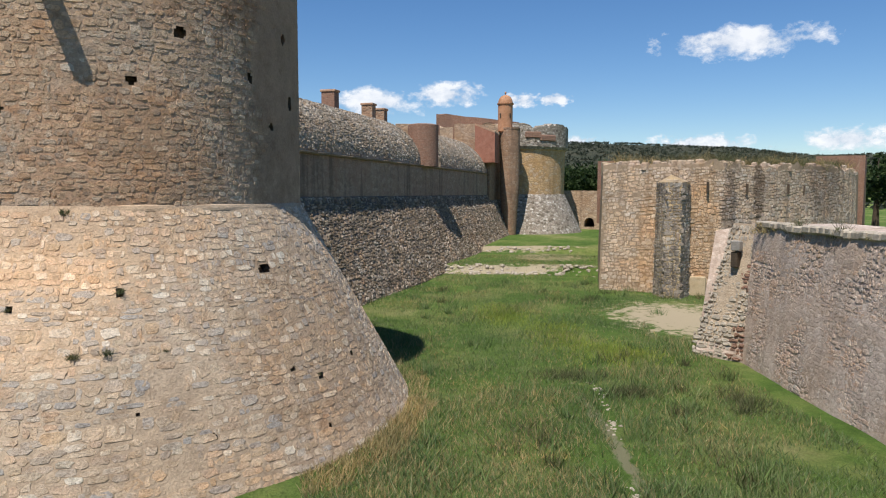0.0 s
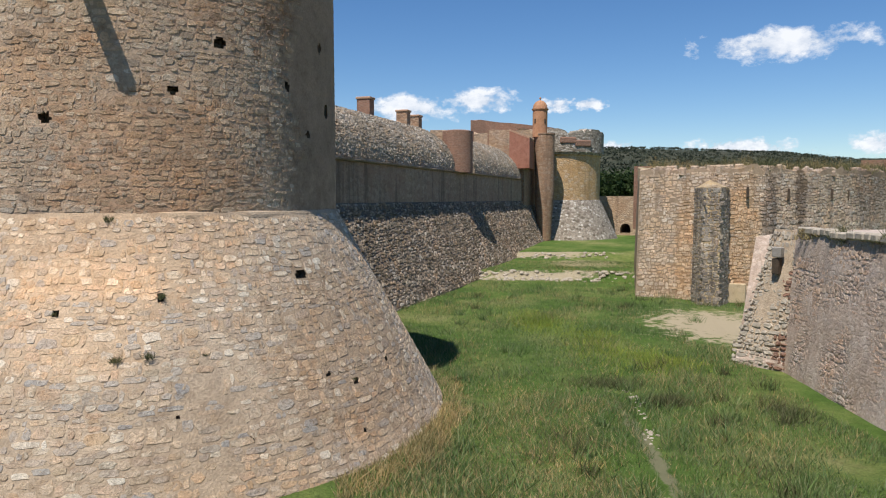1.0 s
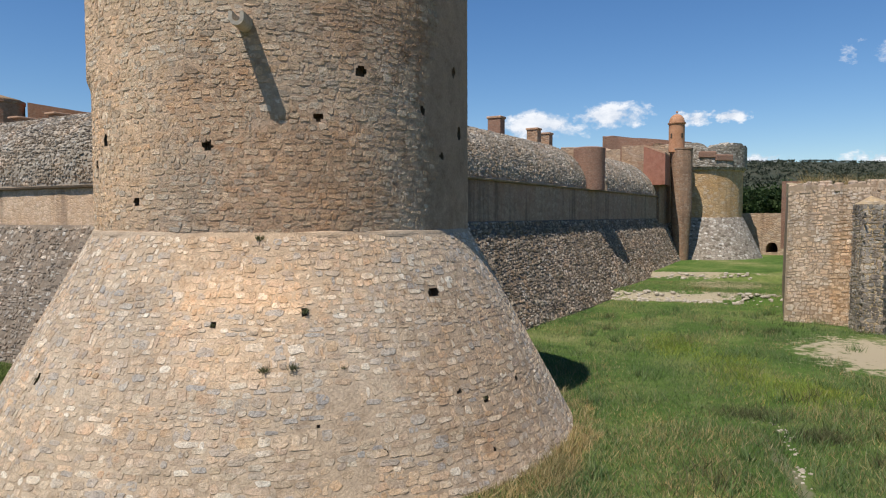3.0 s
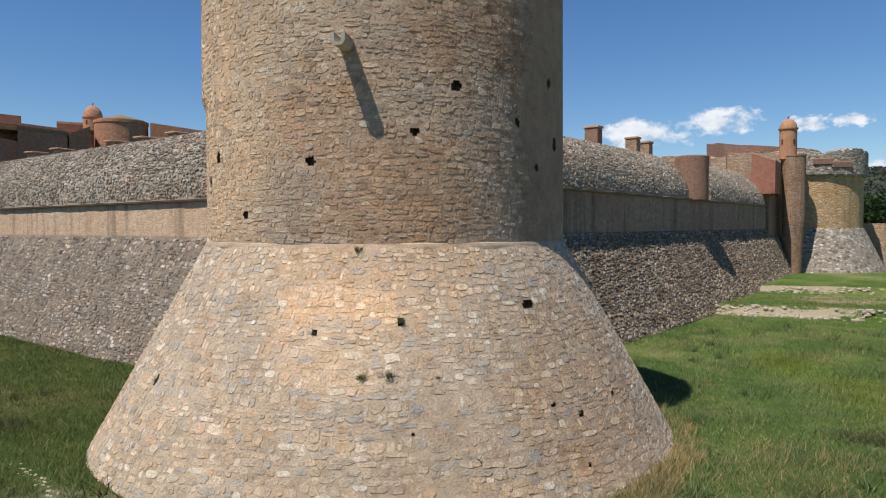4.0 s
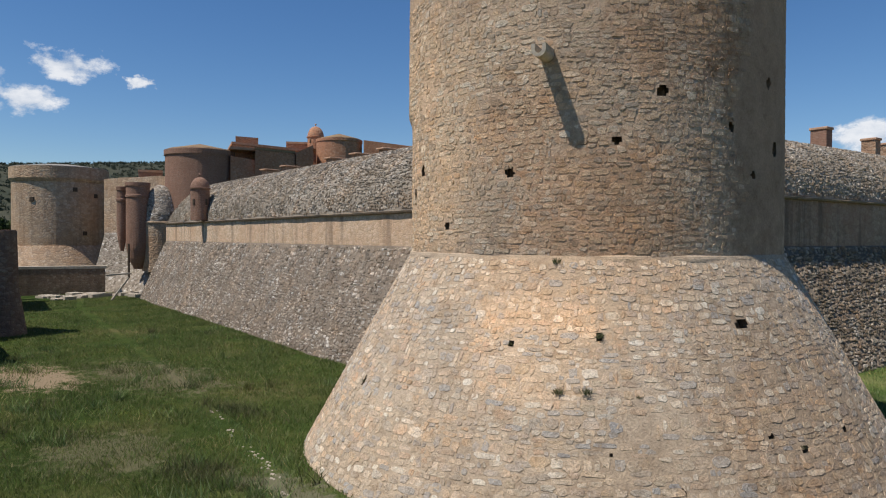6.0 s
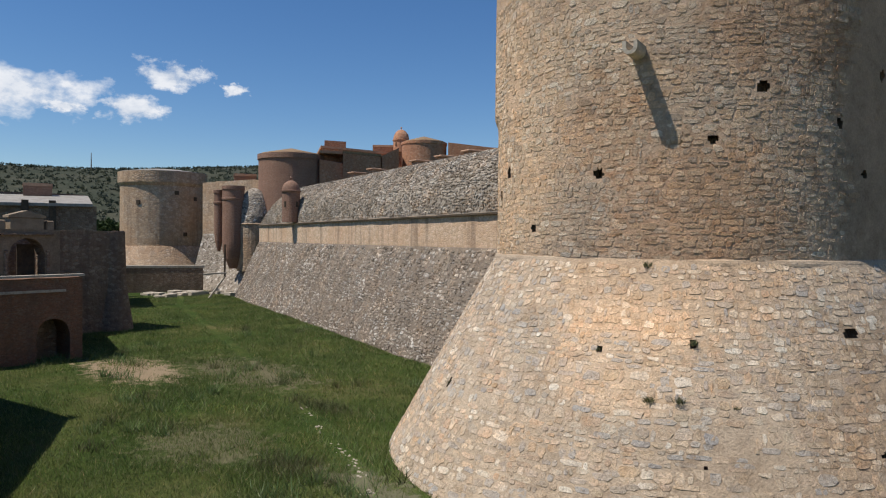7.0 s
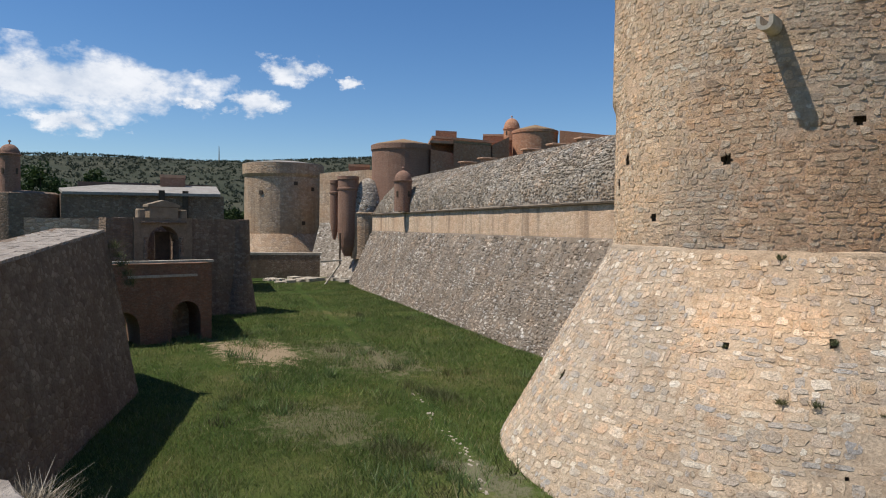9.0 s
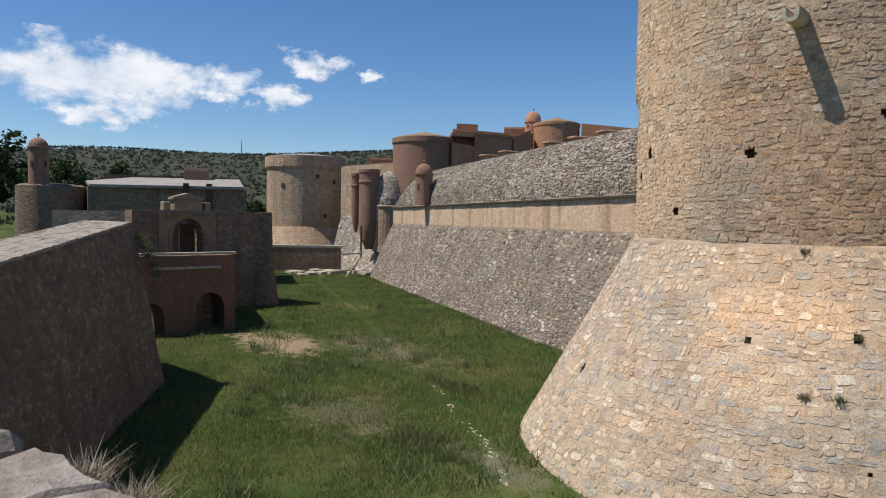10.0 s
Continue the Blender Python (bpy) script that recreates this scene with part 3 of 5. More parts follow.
def hole_lining(surf, per_rad, h, parent):
    s, hw, hh = math.radians(h[0]) * per_rad, h[2] * 0.62, h[3] * 0.62
    cs = np.array([s - hw, s + hw, s + hw, s - hw])
    ch = np.array([h[1] - hh, h[1] - hh, h[1] + hh, h[1] + hh])
    p, n = surf(cs, ch)
    v = np.concatenate([p - n * 0.04, p - n * 0.4])
    part("putlog_hole", (v, [(0, 1, 5, 4), (1, 2, 6, 5), (2, 3, 7, 6), (3, 0, 4, 7), (4, 5, 6, 7)]), M_LINING, parent, "dark square hole left in the masonry")


def near_hole(holes, per_rad):
    def test(s, h):
        return any(abs(h - q[1]) < q[3] / 2 + 0.02 and abs(s - math.radians(q[0]) * per_rad) < q[2] / 2 + 0.04 for q in holes)
    return test


tower = thing("round_tower", "tall round tan stone tower on a flaring masonry base", "tower", (TC[0], TC[1], 0))
shaft = part("shaft", turned_wall(shaft_surf, R_SHAFT, -85, 130, Z_CORD - 0.05, 18.3, 0.6, 0.075, SHAFT_HOLES, 0.012), M_SHAFT_BED, tower, "brown lime mortar between weathered tan stones", True)
part("back_wall", lathe(TC, [(R_SHAFT - 0.8, 0), (R_SHAFT - 0.8, 18.3), (0.1, 18.3)], 0, 360, 64), M_SHAFT_BED, tower)
part("rear_shaft", lathe(TC, [(R_SHAFT, Z_CORD), (R_SHAFT, 18.3)], 130, 275, 60), M_SHAFT_BED, tower)
batter = part("batter", turned_wall(batter_surf, 8.5, -105, 150, -0.5, Z_CORD, 0.55, 0.075, BATTER_HOLES, 0.012), M_BATTER_BED, tower, "flaring cream stone base with grey and buff blocks", True)
ledge = part("string_course", lathe(TC, [(R_SHAFT + 0.1, Z_CORD - 0.12), (R_SHAFT + 0.085, Z_CORD - 0.05), (R_SHAFT + 0.05, Z_CORD + 0.02), (R_SHAFT - 0.02, Z_CORD + 0.06)], -85, 130, 300, 0.09), M_BATTER_BED, tower)
for q in SHAFT_HOLES:
    hole_lining(shaft_surf, R_SHAFT, q, tower)
for q in BATTER_HOLES:
    hole_lining(batter_surf, 8.5, q, tower)

# ---- water spout on the tower ----
def make_spout():
    a = radians(15.6)
    out = Vector((math.sin(a), -math.cos(a), 0))
    side = Vector((math.cos(a), math.sin(a), 0))
    c = Vector((TC[0], TC[1], 0)) + out * (R_SHAFT - 0.2)
    ring = []
    for k in range(13):
        t = math.pi + math.pi * k / 12
        ring.append((0.2 * math.cos(t), 0.2 * math.sin(t)))
    ring += [(0.2, 0.16), (0.1, 0.16)]
    for k in range(9):
        t = -math.pi * k / 8
        ring.append((0.1 * math.cos(t), 0.1 * math.sin(t) + 0.0))
    ring += [(-0.1, 0.16), (-0.2, 0.16)]
    n = len(ring)
    verts = []
    for d, dz in ((0, 0.06), (1.15, 0.0)):
        verts += [tuple(c + out * d + side * x + Vector((0, 0, 12.62 + z + dz))) for x, z in ring]
    faces = [(i, (i + 1) % n, n + (i + 1) % n, n + i) for i in range(n)] + [tuple(range(n)), tuple(range(2 * n - 1, n - 1, -1))]
    ob = new("water_spout", mesh_of("water_spout", verts, faces, M_COPING))
    tagged(ob, "pale carved stone gutter spout jutting from the tower", "spout")


make_spout()


# ---- curtain walls ----
class Line:
    """A straight wall line: u along it, w away from the ditch; s and n are metres along these."""

    def __init__(self, az):
        a = radians(az)
        self.u = Vector((math.sin(a), math.cos(a), 0))
        side = 1 if az < -30 else -1
        self.w = Vector((self.u.y, -self.u.x, 0)) * side

    def p(self, s, n, z):
        v = self.u * s + self.w * n
        return (v.x, v.y, z)

    def arr(self, s, n, z):
        s, n, z = np.broadcast_arrays(s, n, z)
        return np.stack([self.u.x * s + self.w.x * n, self.u.y * s + self.w.y * n, z], -1)


def swept(line, prof, s0, s1, step=1.0, rough=0.0, shape=None, close=True):
    """A profile of (n, z) drawn along a wall line; shape(s) scales the heights above the first point."""
    k = max(1, int(abs(s1 - s0) / step))
    m = len(prof)
    verts, faces = [], []
    for i in range(k + 1):
        s = s0 + (s1 - s0) * i / k
        f = shape(s) if shape else 1.0
        for n, z in prof:
            zz = prof[0][1] + (z - prof[0][1]) * f
            nn = n + rough * noise.noise((s * 0.8, zz * 0.8, n))
            verts.append(line.p(s, nn, zz + rough * 0.5 * noise.noise((s * 0.9, n, 4))))
    for i in range(k):
        for j in range(m - 1):
            a = i * m + j
            faces.append((a, a + 1, a + m + 1, a + m))
    if close:
        faces += [tuple(range(m)), tuple(range((k + 1) * m - 1, k * m - 1, -1))]
    return verts, faces


LEFT, RIGHT = Line(-74), Line(17)


def arc(n0, z0, depth, rise, k=12):
    return [(n0 + depth * (1 - math.cos(t * math.pi / 2 / k)), z0 + rise * math.sin(t * math.pi / 2 / k)) for t in range(k + 1)]


def end_round(spans, run=6.0):
    def f(s):
        v = 0.0
        for a, b in spans:
            if a - 0.01 <= s <= b + 0.01:
                d = b - s
                v = 1.0 if d > run else math.sqrt(max(0.02, 1 - (1 - d / run) ** 2))
        return v
    return f


def curtain(line, label, foot, top, z_top, z_corn, s0, s1, vaults, rise, depth, seed, m_talus, m_face):
    c = line.p(s0, top, 0)
    ob = thing("curtain_wall", label, "wall", c)
    part("talus", swept(line, [(foot - 0.25, -0.5), (foot, 0), (top, z_top), (top + 1.5, z_top), (top + 1.5, -0.5)], s0, s1, 0.7, 0.05), M_TALUS_BED, ob, "steep grey rubble slope with dark weathering", True)
    part("wall_face", swept(line, [(top, z_top - 0.02), (top, z_corn), (top + 6, z_corn), (top + 6, z_top - 0.02)], s0, s1, 1.0, 0.02), m_face, ob, "buff rendered wall with black rain streaks")
    part("cornice", swept(line, [(top - 0.02, z_corn - 0.05), (top - 0.2, z_corn + 0.0), (top - 0.24, z_corn + 0.1), (top + 0.2, z_corn + 0.16)], s0, s1, 0.5, 0.07), M_LINING, ob, "thin weathered brown stone cornice")
    for a, b in vaults:
        rnd = end_round([(a, b)])
        prof = arc(top + 0.1, z_corn + 0.12, depth, rise) + [(top + 7, z_corn + rise), (top + 7, z_corn)]
        part("vault", swept(line, prof, a, b, 0.5, 0.06, rnd), M_VAULT_BED, ob, "rounded rubble parapet roof bristling with pale stones", True)
        arcl = 1.35 * rise

        def vault_surf(s, h, rnd=rnd):
            t = np.clip(h / arcl, 0, 1) * math.pi / 2
            f = np.vectorize(rnd)(np.clip(s, a, b))
            n = top + 0.1 + depth * (1 - np.cos(t))
            z = z_corn + 0.12 + rise * np.sin(t) * f
            nz = np.sin(t)
            nn = np.cos(t)
            nrm = np.stack([-line.w.x * nn, -line.w.y * nn, nz], -1)
            return line.arr(s, n, z), nrm
        rng = random.Random(seed)
        arr, _ = stones(vault_surf, a, b - 0.3, 0.1, arcl, 0.16, 0.2, 0.07, rng, ragged=0.3, fill=0.88)
        stone_stuff("vault_stones", arr, M_VAULT, ob, "pale rough stones set in mortar")

    lean = (top - foot) / z_top
    kk = math.hypot(1, lean)

    def talus_surf(s, h):
        return line.arr(s, foot + h * lean, h), np.broadcast_to(np.array([-line.w.x / kk, -line.w.y / kk, lean / kk]), np.broadcast(s, h).shape + (3,))
    rng = random.Random(seed + 5)
    arr, _ = stones(talus_surf, s0 + 4, s1, 0.0, z_top - 0.1, 0.19, 0.26, 0.045 if line is LEFT else 0.075, rng, ragged=0.25, fill=0.93)
    stone_stuff("talus_stones", arr, m_talus, ob, "grey and whitish field stones")
    return ob


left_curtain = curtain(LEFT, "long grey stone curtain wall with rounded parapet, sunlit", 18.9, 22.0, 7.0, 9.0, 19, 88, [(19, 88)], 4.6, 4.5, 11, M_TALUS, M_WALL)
right_curtain = curtain(RIGHT, "shaded stone curtain wall with rounded parapet and brick chimneys", 18.0, 21.0, 7.1, 9.85, 20, 97, [(20, 66), (68, 91)], 4.2, 4.5, 23, M_TALUS_SHADED, M_WALL_SHADED)


# ---- towers and buildings of the fort ----
def side_tower(name, label, c, r, rf, zc, z1, rim, mat, matb, seg=64):
    ob = thing(name, label, "tower", (c[0], c[1], 0))
    part("shaft", lathe(c, [(r, zc), (r, rim), (r + 0.1, rim + 0.1), (r + 0.3, rim + 0.5), (r + 0.3, z1), (r - 0.6, z1 + 0.05), (r - 0.6, z1 - 1)], 0, 360, seg, 0.06, True), mat, ob)
    part("batter", lathe(c, [(rf, -0.5), (r + 0.1, zc), (r - 0.2, zc + 0.02)], 0, 360, seg, 0.08), matb, ob, "flaring grey rubble base")
    return ob


side_tower("corner_tower", "round buff stone corner tower with a jutting parapet", at(-67.1, 120), 6.4, 9.8, 6.1, 17.6, 15.4, M_FAR, M_FAR)
far_top = thing("tower_terrace", "pale stone terrace on top of the corner tower", "roof", at(-67.1, 120, 17.6))
part("slab", lathe(at(-67.1, 120), [(6.55, 17.5), (6.5, 17.7), (3, 18.2), (0.1, 18.4)], 0, 360, 40, 0.1), M_ROOF, far_top)
# Dark boxes stand for the shade inside the embrasures.
for wa, wz in ((-66.2, 14.0), (-65.6, 7.6), (-64.9, 13.2), (-68.8, 12.5)):
    wc = at(-67.1, 120)
    rel = math.asin(math.sin(radians(wa + 67.1)) * 120 / 6.4)
    ang = radians(67.1) + rel
    block_c = (wc.x + 6.35 * math.sin(ang), wc.y - 6.35 * math.cos(ang), wz)
    part("embrasure", box(block_c, (0.6, 0.35, 0.6), math.degrees(ang), 0.02), M_WOOD_VOID, [o for o in scene.objects if o.name == "corner_tower"][0])
ochre = side_tower("corner_tower", "round ochre stone tower with a broken grey parapet", at(6.4, 105), 6.5, 10.2, 7.2, 14.9, 13.4, M_OCHRE, M_FARGREY)


def broken_ring(c, r0, r1, z0, z1, drop, seg=90):
    """A ruined parapet: a ring whose top is eaten away unevenly."""
    v, f = [], []
    for i in range(seg):
        a = 2 * math.pi * i / seg
        u = noise.noise((math.cos(a) * 3.1, math.sin(a) * 3.1, 4.0)) + 0.5 * noise.noise((math.cos(a) * 11, math.sin(a) * 11, 9.0))
        t = z1 - drop * max(0.0, u + 0.15) + 0.15 * noise.noise((i * 0.9, 0, 1))
        for r, z in ((r1 - 0.25, z0), (r1, z0 + 0.35), (r1 + 0.05 * noise.noise((i * 1.3, 2, 5)), t), (r0, t + 0.08), (r0, z0)):
            v.append((c[0] + r * math.sin(a), c[1] - r * math.cos(a), z))
    for i in range(seg):
        for j in range(5):
            p0, p1 = i * 5, ((i + 1) % seg) * 5
            f.append((p0 + j, p1 + j, p1 + (j + 1) % 5, p0 + (j + 1) % 5))
    return v, f


part("parapet", broken_ring(at(6.4, 105), 5.2, 6.95, 13.6, 17.2, 1.6), M_FARGREY, ochre, "broken grey stone parapet")
for da, zz in ((-14, 14.9), (14, 15.1), (33, 14.7)):
    a_ = radians(da - 6.4)
    part("brick_patch", box((at(6.4, 105).x + 6.85 * math.sin(a_), at(6.4, 105).y - 6.85 * math.cos(a_), zz), (2.0 + 0.02 * da, 0.42, 0.9), da - 6.4, 0.12), M_BRICK, ochre, "red brick repair in the parapet")


def sentry(name, label, c, r, z0, z1, zt, mat, mat_dome, corbel=0.0):
    ob = thing(name, label, "turret", (c[0], c[1], 0))
    prof = [(r, z0), (r, z1), (r + 0.12, z1 + 0.05), (r + 0.14, z1 + 0.2), (r * 0.98, z1 + 0.24)]
    if corbel:
        prof = [(r * 0.15, z0 - corbel), (r * 0.7, z0 - corbel * 0.3)] + prof
    part("body", lathe(c, prof, 0, 360, 24), mat, ob)
    h = zt - z1 - 0.6
    part("dome", lathe(c, [(r * math.cos(t * math.pi / 2 / 8) + 0.001, z1 + 0.2 + h * math.sin(t * math.pi / 2 / 8)) for t in range(9)], 0, 360, 24), mat_dome, ob, "rounded cap", True)
    part("finial", lathe(c, [(0.06, zt - 0.42), (0.06, zt - 0.25), (0.16, zt - 0.14), (0.1, zt), (0.01, zt + 0.03)], 0, 360, 10), mat_dome, ob)
    # Solid dark boxes in place of open, unlit slits.
    for da in (-40, 40):
        a = math.atan2(-c[0], c[1]) + radians(da)
        part("slit", box((c[0] + r * math.sin(a), c[1] - r * math.cos(a), (z0 + z1) / 2), (0.22, 0.12, 0.6), math.degrees(a), 0.01), M_WOOD_VOID, ob)
    return ob


sentry("sentry_turret", "orange rendered sentry turret with a domed cap", at(5.08, 95), 1.0, 15.7, 19.3, 21.05, M_DOME, M_DOME)
sentry("sentry_turret", "small brown sentry turret on the curtain wall", at(-57.5, 76.0), 0.95, 9.2, 12.4, 14.1, M_BRICK, M_BRICK)
sentry("sentry_turret", "reddish domed sentry turret on the outwork", at(-86.2, 84), 0.95, 10.5, 14.3, 15.9, M_BRICK, M_BRICK)

pier = thing("turret_pier", "slim round stone pier tapering to the ditch", "pier", at(5.5, 95))
part("drum", lathe(at(5.5, 95), [(0.9, -0.3), (1.05, 4), (1.32, 8), (1.32, 15.9), (1.38, 16.0), (1.38, 16.2), (0.2, 16.3)], 0, 360, 28, 0.05), M_BROWN, pier)

drum = thing("brick_drum", "round brick drum rising out of the curtain wall", "tower", at(-1.67, 66))
part("drum", lathe(at(-1.67, 66.6), [(1.45, 9.88), (1.46, 10.2), (1.45, 13.8), (1.2, 13.9), (1.2, 13.4)], 0, 360, 32, 0.03, True), M_BRICK, drum)
cross = thing("cross_wall", "grey stone cross wall behind the brick drum", "wall", at(-3.3, 69))
part("wall", box(at(-3.3, 69.5, 10), (1.6, 3, 4.1), 4), M_FAR, cross)


def chimney(c, w1, d1, z0, z1, mat, turn=0.0):
    ob = thing("chimney", "square brick chimney on the rounded parapet", "chimney", (c[0], c[1], z0), "chimneys along the curtain wall")
    part("flue", box((c[0], c[1], z0 - 0.8), (w1, d1, z1 - z0 + 0.6), turn), mat, ob)
    part("cap", box((c[0], c[1], z1 - 0.2), (w1 + 0.16, d1 + 0.16, 0.2), turn, 0.04), M_TILE, ob, "projecting tile cap")


chimney(at(-9.25, 59), 1.2, 0.9, 13.9, 15.9, M_BRICK, -17)
chimney(at(-6.15, 66), 1.1, 0.9, 14.0, 15.75, M_BROWN, -17)
chimney(at(-5.1, 69), 0.9, 0.9, 14.2, 15.65, M_BROWN, -17)


def block(name, label, category, plan, z0, z1, mat, roof=None, rough=0.05, step=1.5):
    mx, my = sum(p[0] for p in plan) / len(plan), sum(p[1] for p in plan) / len(plan)
    ob = thing(name, label, category, (mx, my, z0))
    part("wall", prism([(p[0], p[1]) for p in plan], z0, z1, rough, 0, step), mat, ob)
    if roof:
        hi = [(mx + (p[0] - mx) * 1.03, my + (p[1] - my) * 1.03) for p in plan]
        part("roof", prism(hi, (max(z1) if isinstance(z1, list) else z1) + 0.02, (max(z1) if isinstance(z1, list) else z1) + 0.35), roof, ob)
    return ob


def plan_of(*corners):
    return [tuple(at(a, d))[:2] for a, d in corners]


# behind the shaded curtain
block("return_wall", "dark brick return wall beside the slim pier", "wall", [RIGHT.p(s_, n_, 0)[:2] for s_, n_ in ((88.5, 20.7), (97, 20.7), (97, 23.5), (88.5, 23.5))], 6, 14.4, M_BROWN)
block("gun_house", "low stone building with a ragged top behind the curtain", "building", plan_of((0.9, 98), (4.6, 98), (4.4, 110), (0.9, 110)), 9, 17.0, M_FAR, None, 0.5, 0.6)
block("brick_house", "small dark brick room behind the curtain", "building", plan_of((-0.6, 100), (6.2, 101), (6.2, 103), (-0.6, 102)), 9, [18.7, 17.6, 17.6, 18.7], M_BRICK, None, 0.25, 0.7)
block("broken_pier", "stub of pale ragged masonry behind the curtain", "wall", plan_of((-0.3, 95), (0.8, 95), (0.8, 97), (-0.3, 97)), 9, 16.3, M_FAR, None, 0.4, 0.5)
shed = thing("red_shed", "red plastered lean-to with a sloping tile roof", "building", at(3.4, 90))
sv = [tuple(at(2.6, 91, 11.3)), tuple(at(4.25, 89, 11.3)), tuple(at(4.6, 94, 11.3)), tuple(at(2.9, 96, 11.3)), tuple(at(2.6, 91, 16.2)), tuple(at(4.25, 89, 15.0)), tuple(at(4.6, 94, 15.0)), tuple(at(2.9, 96, 16.2))]
part("wall", (sv, [(0, 1, 5, 4), (1, 2, 6, 5), (2, 3, 7, 6), (3, 0, 4, 7)]), M_PLASTER, shed)
part("roof", ([(x, y, z + 0.03) for x, y, z in sv[4:]] + [(x, y, z + 0.25) for x, y, z in sv[4:]], [(0, 1, 2, 3), (4, 5, 6, 7), (0, 1, 5, 4), (1, 2, 6, 5), (2, 3, 7, 6), (3, 0, 4, 7)]), M_TILE, shed)

# beyond the shaded curtain: the low wall with an arched drain
def pierced_wall(name, label, a, b, z0, z1, thick, arches, mat, rough=0.04, parent=None, part_name="wall"):
    """An upright wall from plan point a to b with arched openings (middle, half width, foot, spring) cut right through."""
    a, b = Vector((a[0], a[1], 0)), Vector((b[0], b[1], 0))
    u = (b - a).normalized()
    w = Vector((-u.y, u.x, 0))
    length = (b - a).length
    bm = bmesh.new()
    xs = [0.0, length]
    for m, hw, _, _ in arches:
        xs += [m - hw + 2 * hw * k / 12 for k in range(13)]
    xs += list(np.arange(0.8, length, 0.8))
    xs = sorted(set(round(x, 4) for x in xs if 0 <= x <= length))

    def gap(x0, x1):
        m = (x0 + x1) / 2
        for c, hw, f, sp in arches:
            if abs(m - c) < hw:
                return [(f, [sp + math.sqrt(max(0, hw * hw - (x - c) ** 2)) for x in (x0, x1)])]
        return []

    def quad(pts):
        bm.faces.new([bm.verts.new(p) for p in pts])

    def top(x):
        return (z1(x) if callable(z1) else z1) + rough * noise.noise((x * 1.3, a.x, 2.0))
    for x0, x1 in zip(xs, xs[1:]):
        g = gap(x0, x1)
        t0, t1 = top(x0), top(x1)
        for off in (0, thick):
            q0, q1 = a + u * x0 + w * off, a + u * x1 + w * off
            up = Vector((0, 0, 1))
            if g:
                f, (s0, s1) = g[0]
                quad([q0 + up * s0, q1 + up * s1, q1 + up * t1, q0 + up * t0])
                if f > z0 + 0.01:
                    quad([q0 + up * z0, q1 + up * z0, q1 + up * f, q0 + up * f])
            else:
                quad([q0 + up * z0, q1 + up * z0, q1 + up * t1, q0 + up * t0])
        p0, p1 = a + u * x0, a + u * x1
        up = Vector((0, 0, 1))
        quad([p0 + up * t0, p1 + up * t1, p1 + w * thick + up * t1, p0 + w * thick + up * t0])
        if g:
            f, (s0, s1) = g[0]
            quad([p0 + up * s0, p1 + up * s1, p1 + w * thick + up * s1, p0 + w * thick + up * s0])
            quad([p0 + up * f, p1 + up * f, p1 + w * thick + up * f, p0 + w * thick + up * f])
    for c, hw, f, sp in arches:
        for x in (c - hw, c + hw):
            p = a + u * x
            up = Vector((0, 0, 1))
            quad([p + up * f, p + up * sp, p + w * thick + up * sp, p + w * thick + up * f])
    for x in (0, length):
        p = a + u * x
        quad([p + Vector((0, 0, z0)), p + Vector((0, 0, top(x))), p + w * thick + Vector((0, 0, top(x))), p + w * thick + Vector((0, 0, z0))])
    bmesh.ops.remove_doubles(bm, verts=bm.verts, dist=0.0005)
    if parent is None:
        parent = thing(name, label, "wall", (a.x, a.y, z0))
    part(part_name, bm, mat, parent)
    return parent


pierced_wall("ditch_wall", "rough stone wall across the ditch with an arched drain", at(9.3, 113), at(14.5, 111), 0.3, 7.8, 5.0, [(5.45, 0.8, 2.0, 2.7)], M_FAR)
# Added block, coloured dark so that the drain arch looks unlit inside.
block("drain_backing", "dark backing block added behind the drain arch", "bank", plan_of((10.5, 118.3), (14.5, 117), (14.5, 121), (10.5, 122)), 0, 7, M_WOOD_VOID)
block("brick_pillar", "narrow brick house beyond the bastion", "building", plan_of((12.6, 80), (14, 80), (14, 84), (12.6, 84)), 4, 11.0, M_BRICK)

# ---- the bastion across the ditch ----
bast_plan = plan_of((13.05, 54.5), (17.2, 53.2), (19.7, 52.9), (22.5, 54), (25.5, 57), (28.2, 62), (30.4, 68), (30.9, 74), (31.5, 85), (19, 88), (12.9, 78))
bast_plan = bast_plan[::-1]
bastion = thing("bastion", "ruined ochre stone bastion with black streaks and weeds on top", "bastion", at(20, 60))
part("wall", prism(bast_plan, -0.4, 9.5, 0.5, 0.25, 0.45), M_BAST_BED, bastion)
face_line = [Vector((x, y, 0)) for x, y in bast_plan[::-1][:8]]
face_run = [0.0]
for a, b in zip(face_line, face_line[1:]):
    face_run.append(face_run[-1] + (b - a).length)


def bastion_surf(s, h):
    fx, fy = np.interp(s, face_run, [v.x for v in face_line]), np.interp(s, face_run, [v.y for v in face_line])
    dx = np.interp(s + 0.6, face_run, [v.x for v in face_line]) - np.interp(s - 0.6, face_run, [v.x for v in face_line])
    dy = np.interp(s + 0.6, face_run, [v.y for v in face_line]) - np.interp(s - 0.6, face_run, [v.y for v in face_line])
    k = np.hypot(dx, dy) + 1e-6
    nrm = np.stack([dy / k, -dx / k, 0 * k], -1)
    return np.stack([fx, fy, h + 0 * fx], -1) + nrm * (0.24 * (1 - (h + 0.4) / 10))[..., None], nrm


arr, _ = stones(bastion_surf, 0.2, face_run[-1] - 0.3, -0.2, 9.3, 0.23, 0.32, 0.026, random.Random(31), None, 0.2, 0.97, 0.88)
stone_stuff("bastion_facing", arr, M_BAST_STONE, bastion, "ochre and grey stones streaked black by rain")
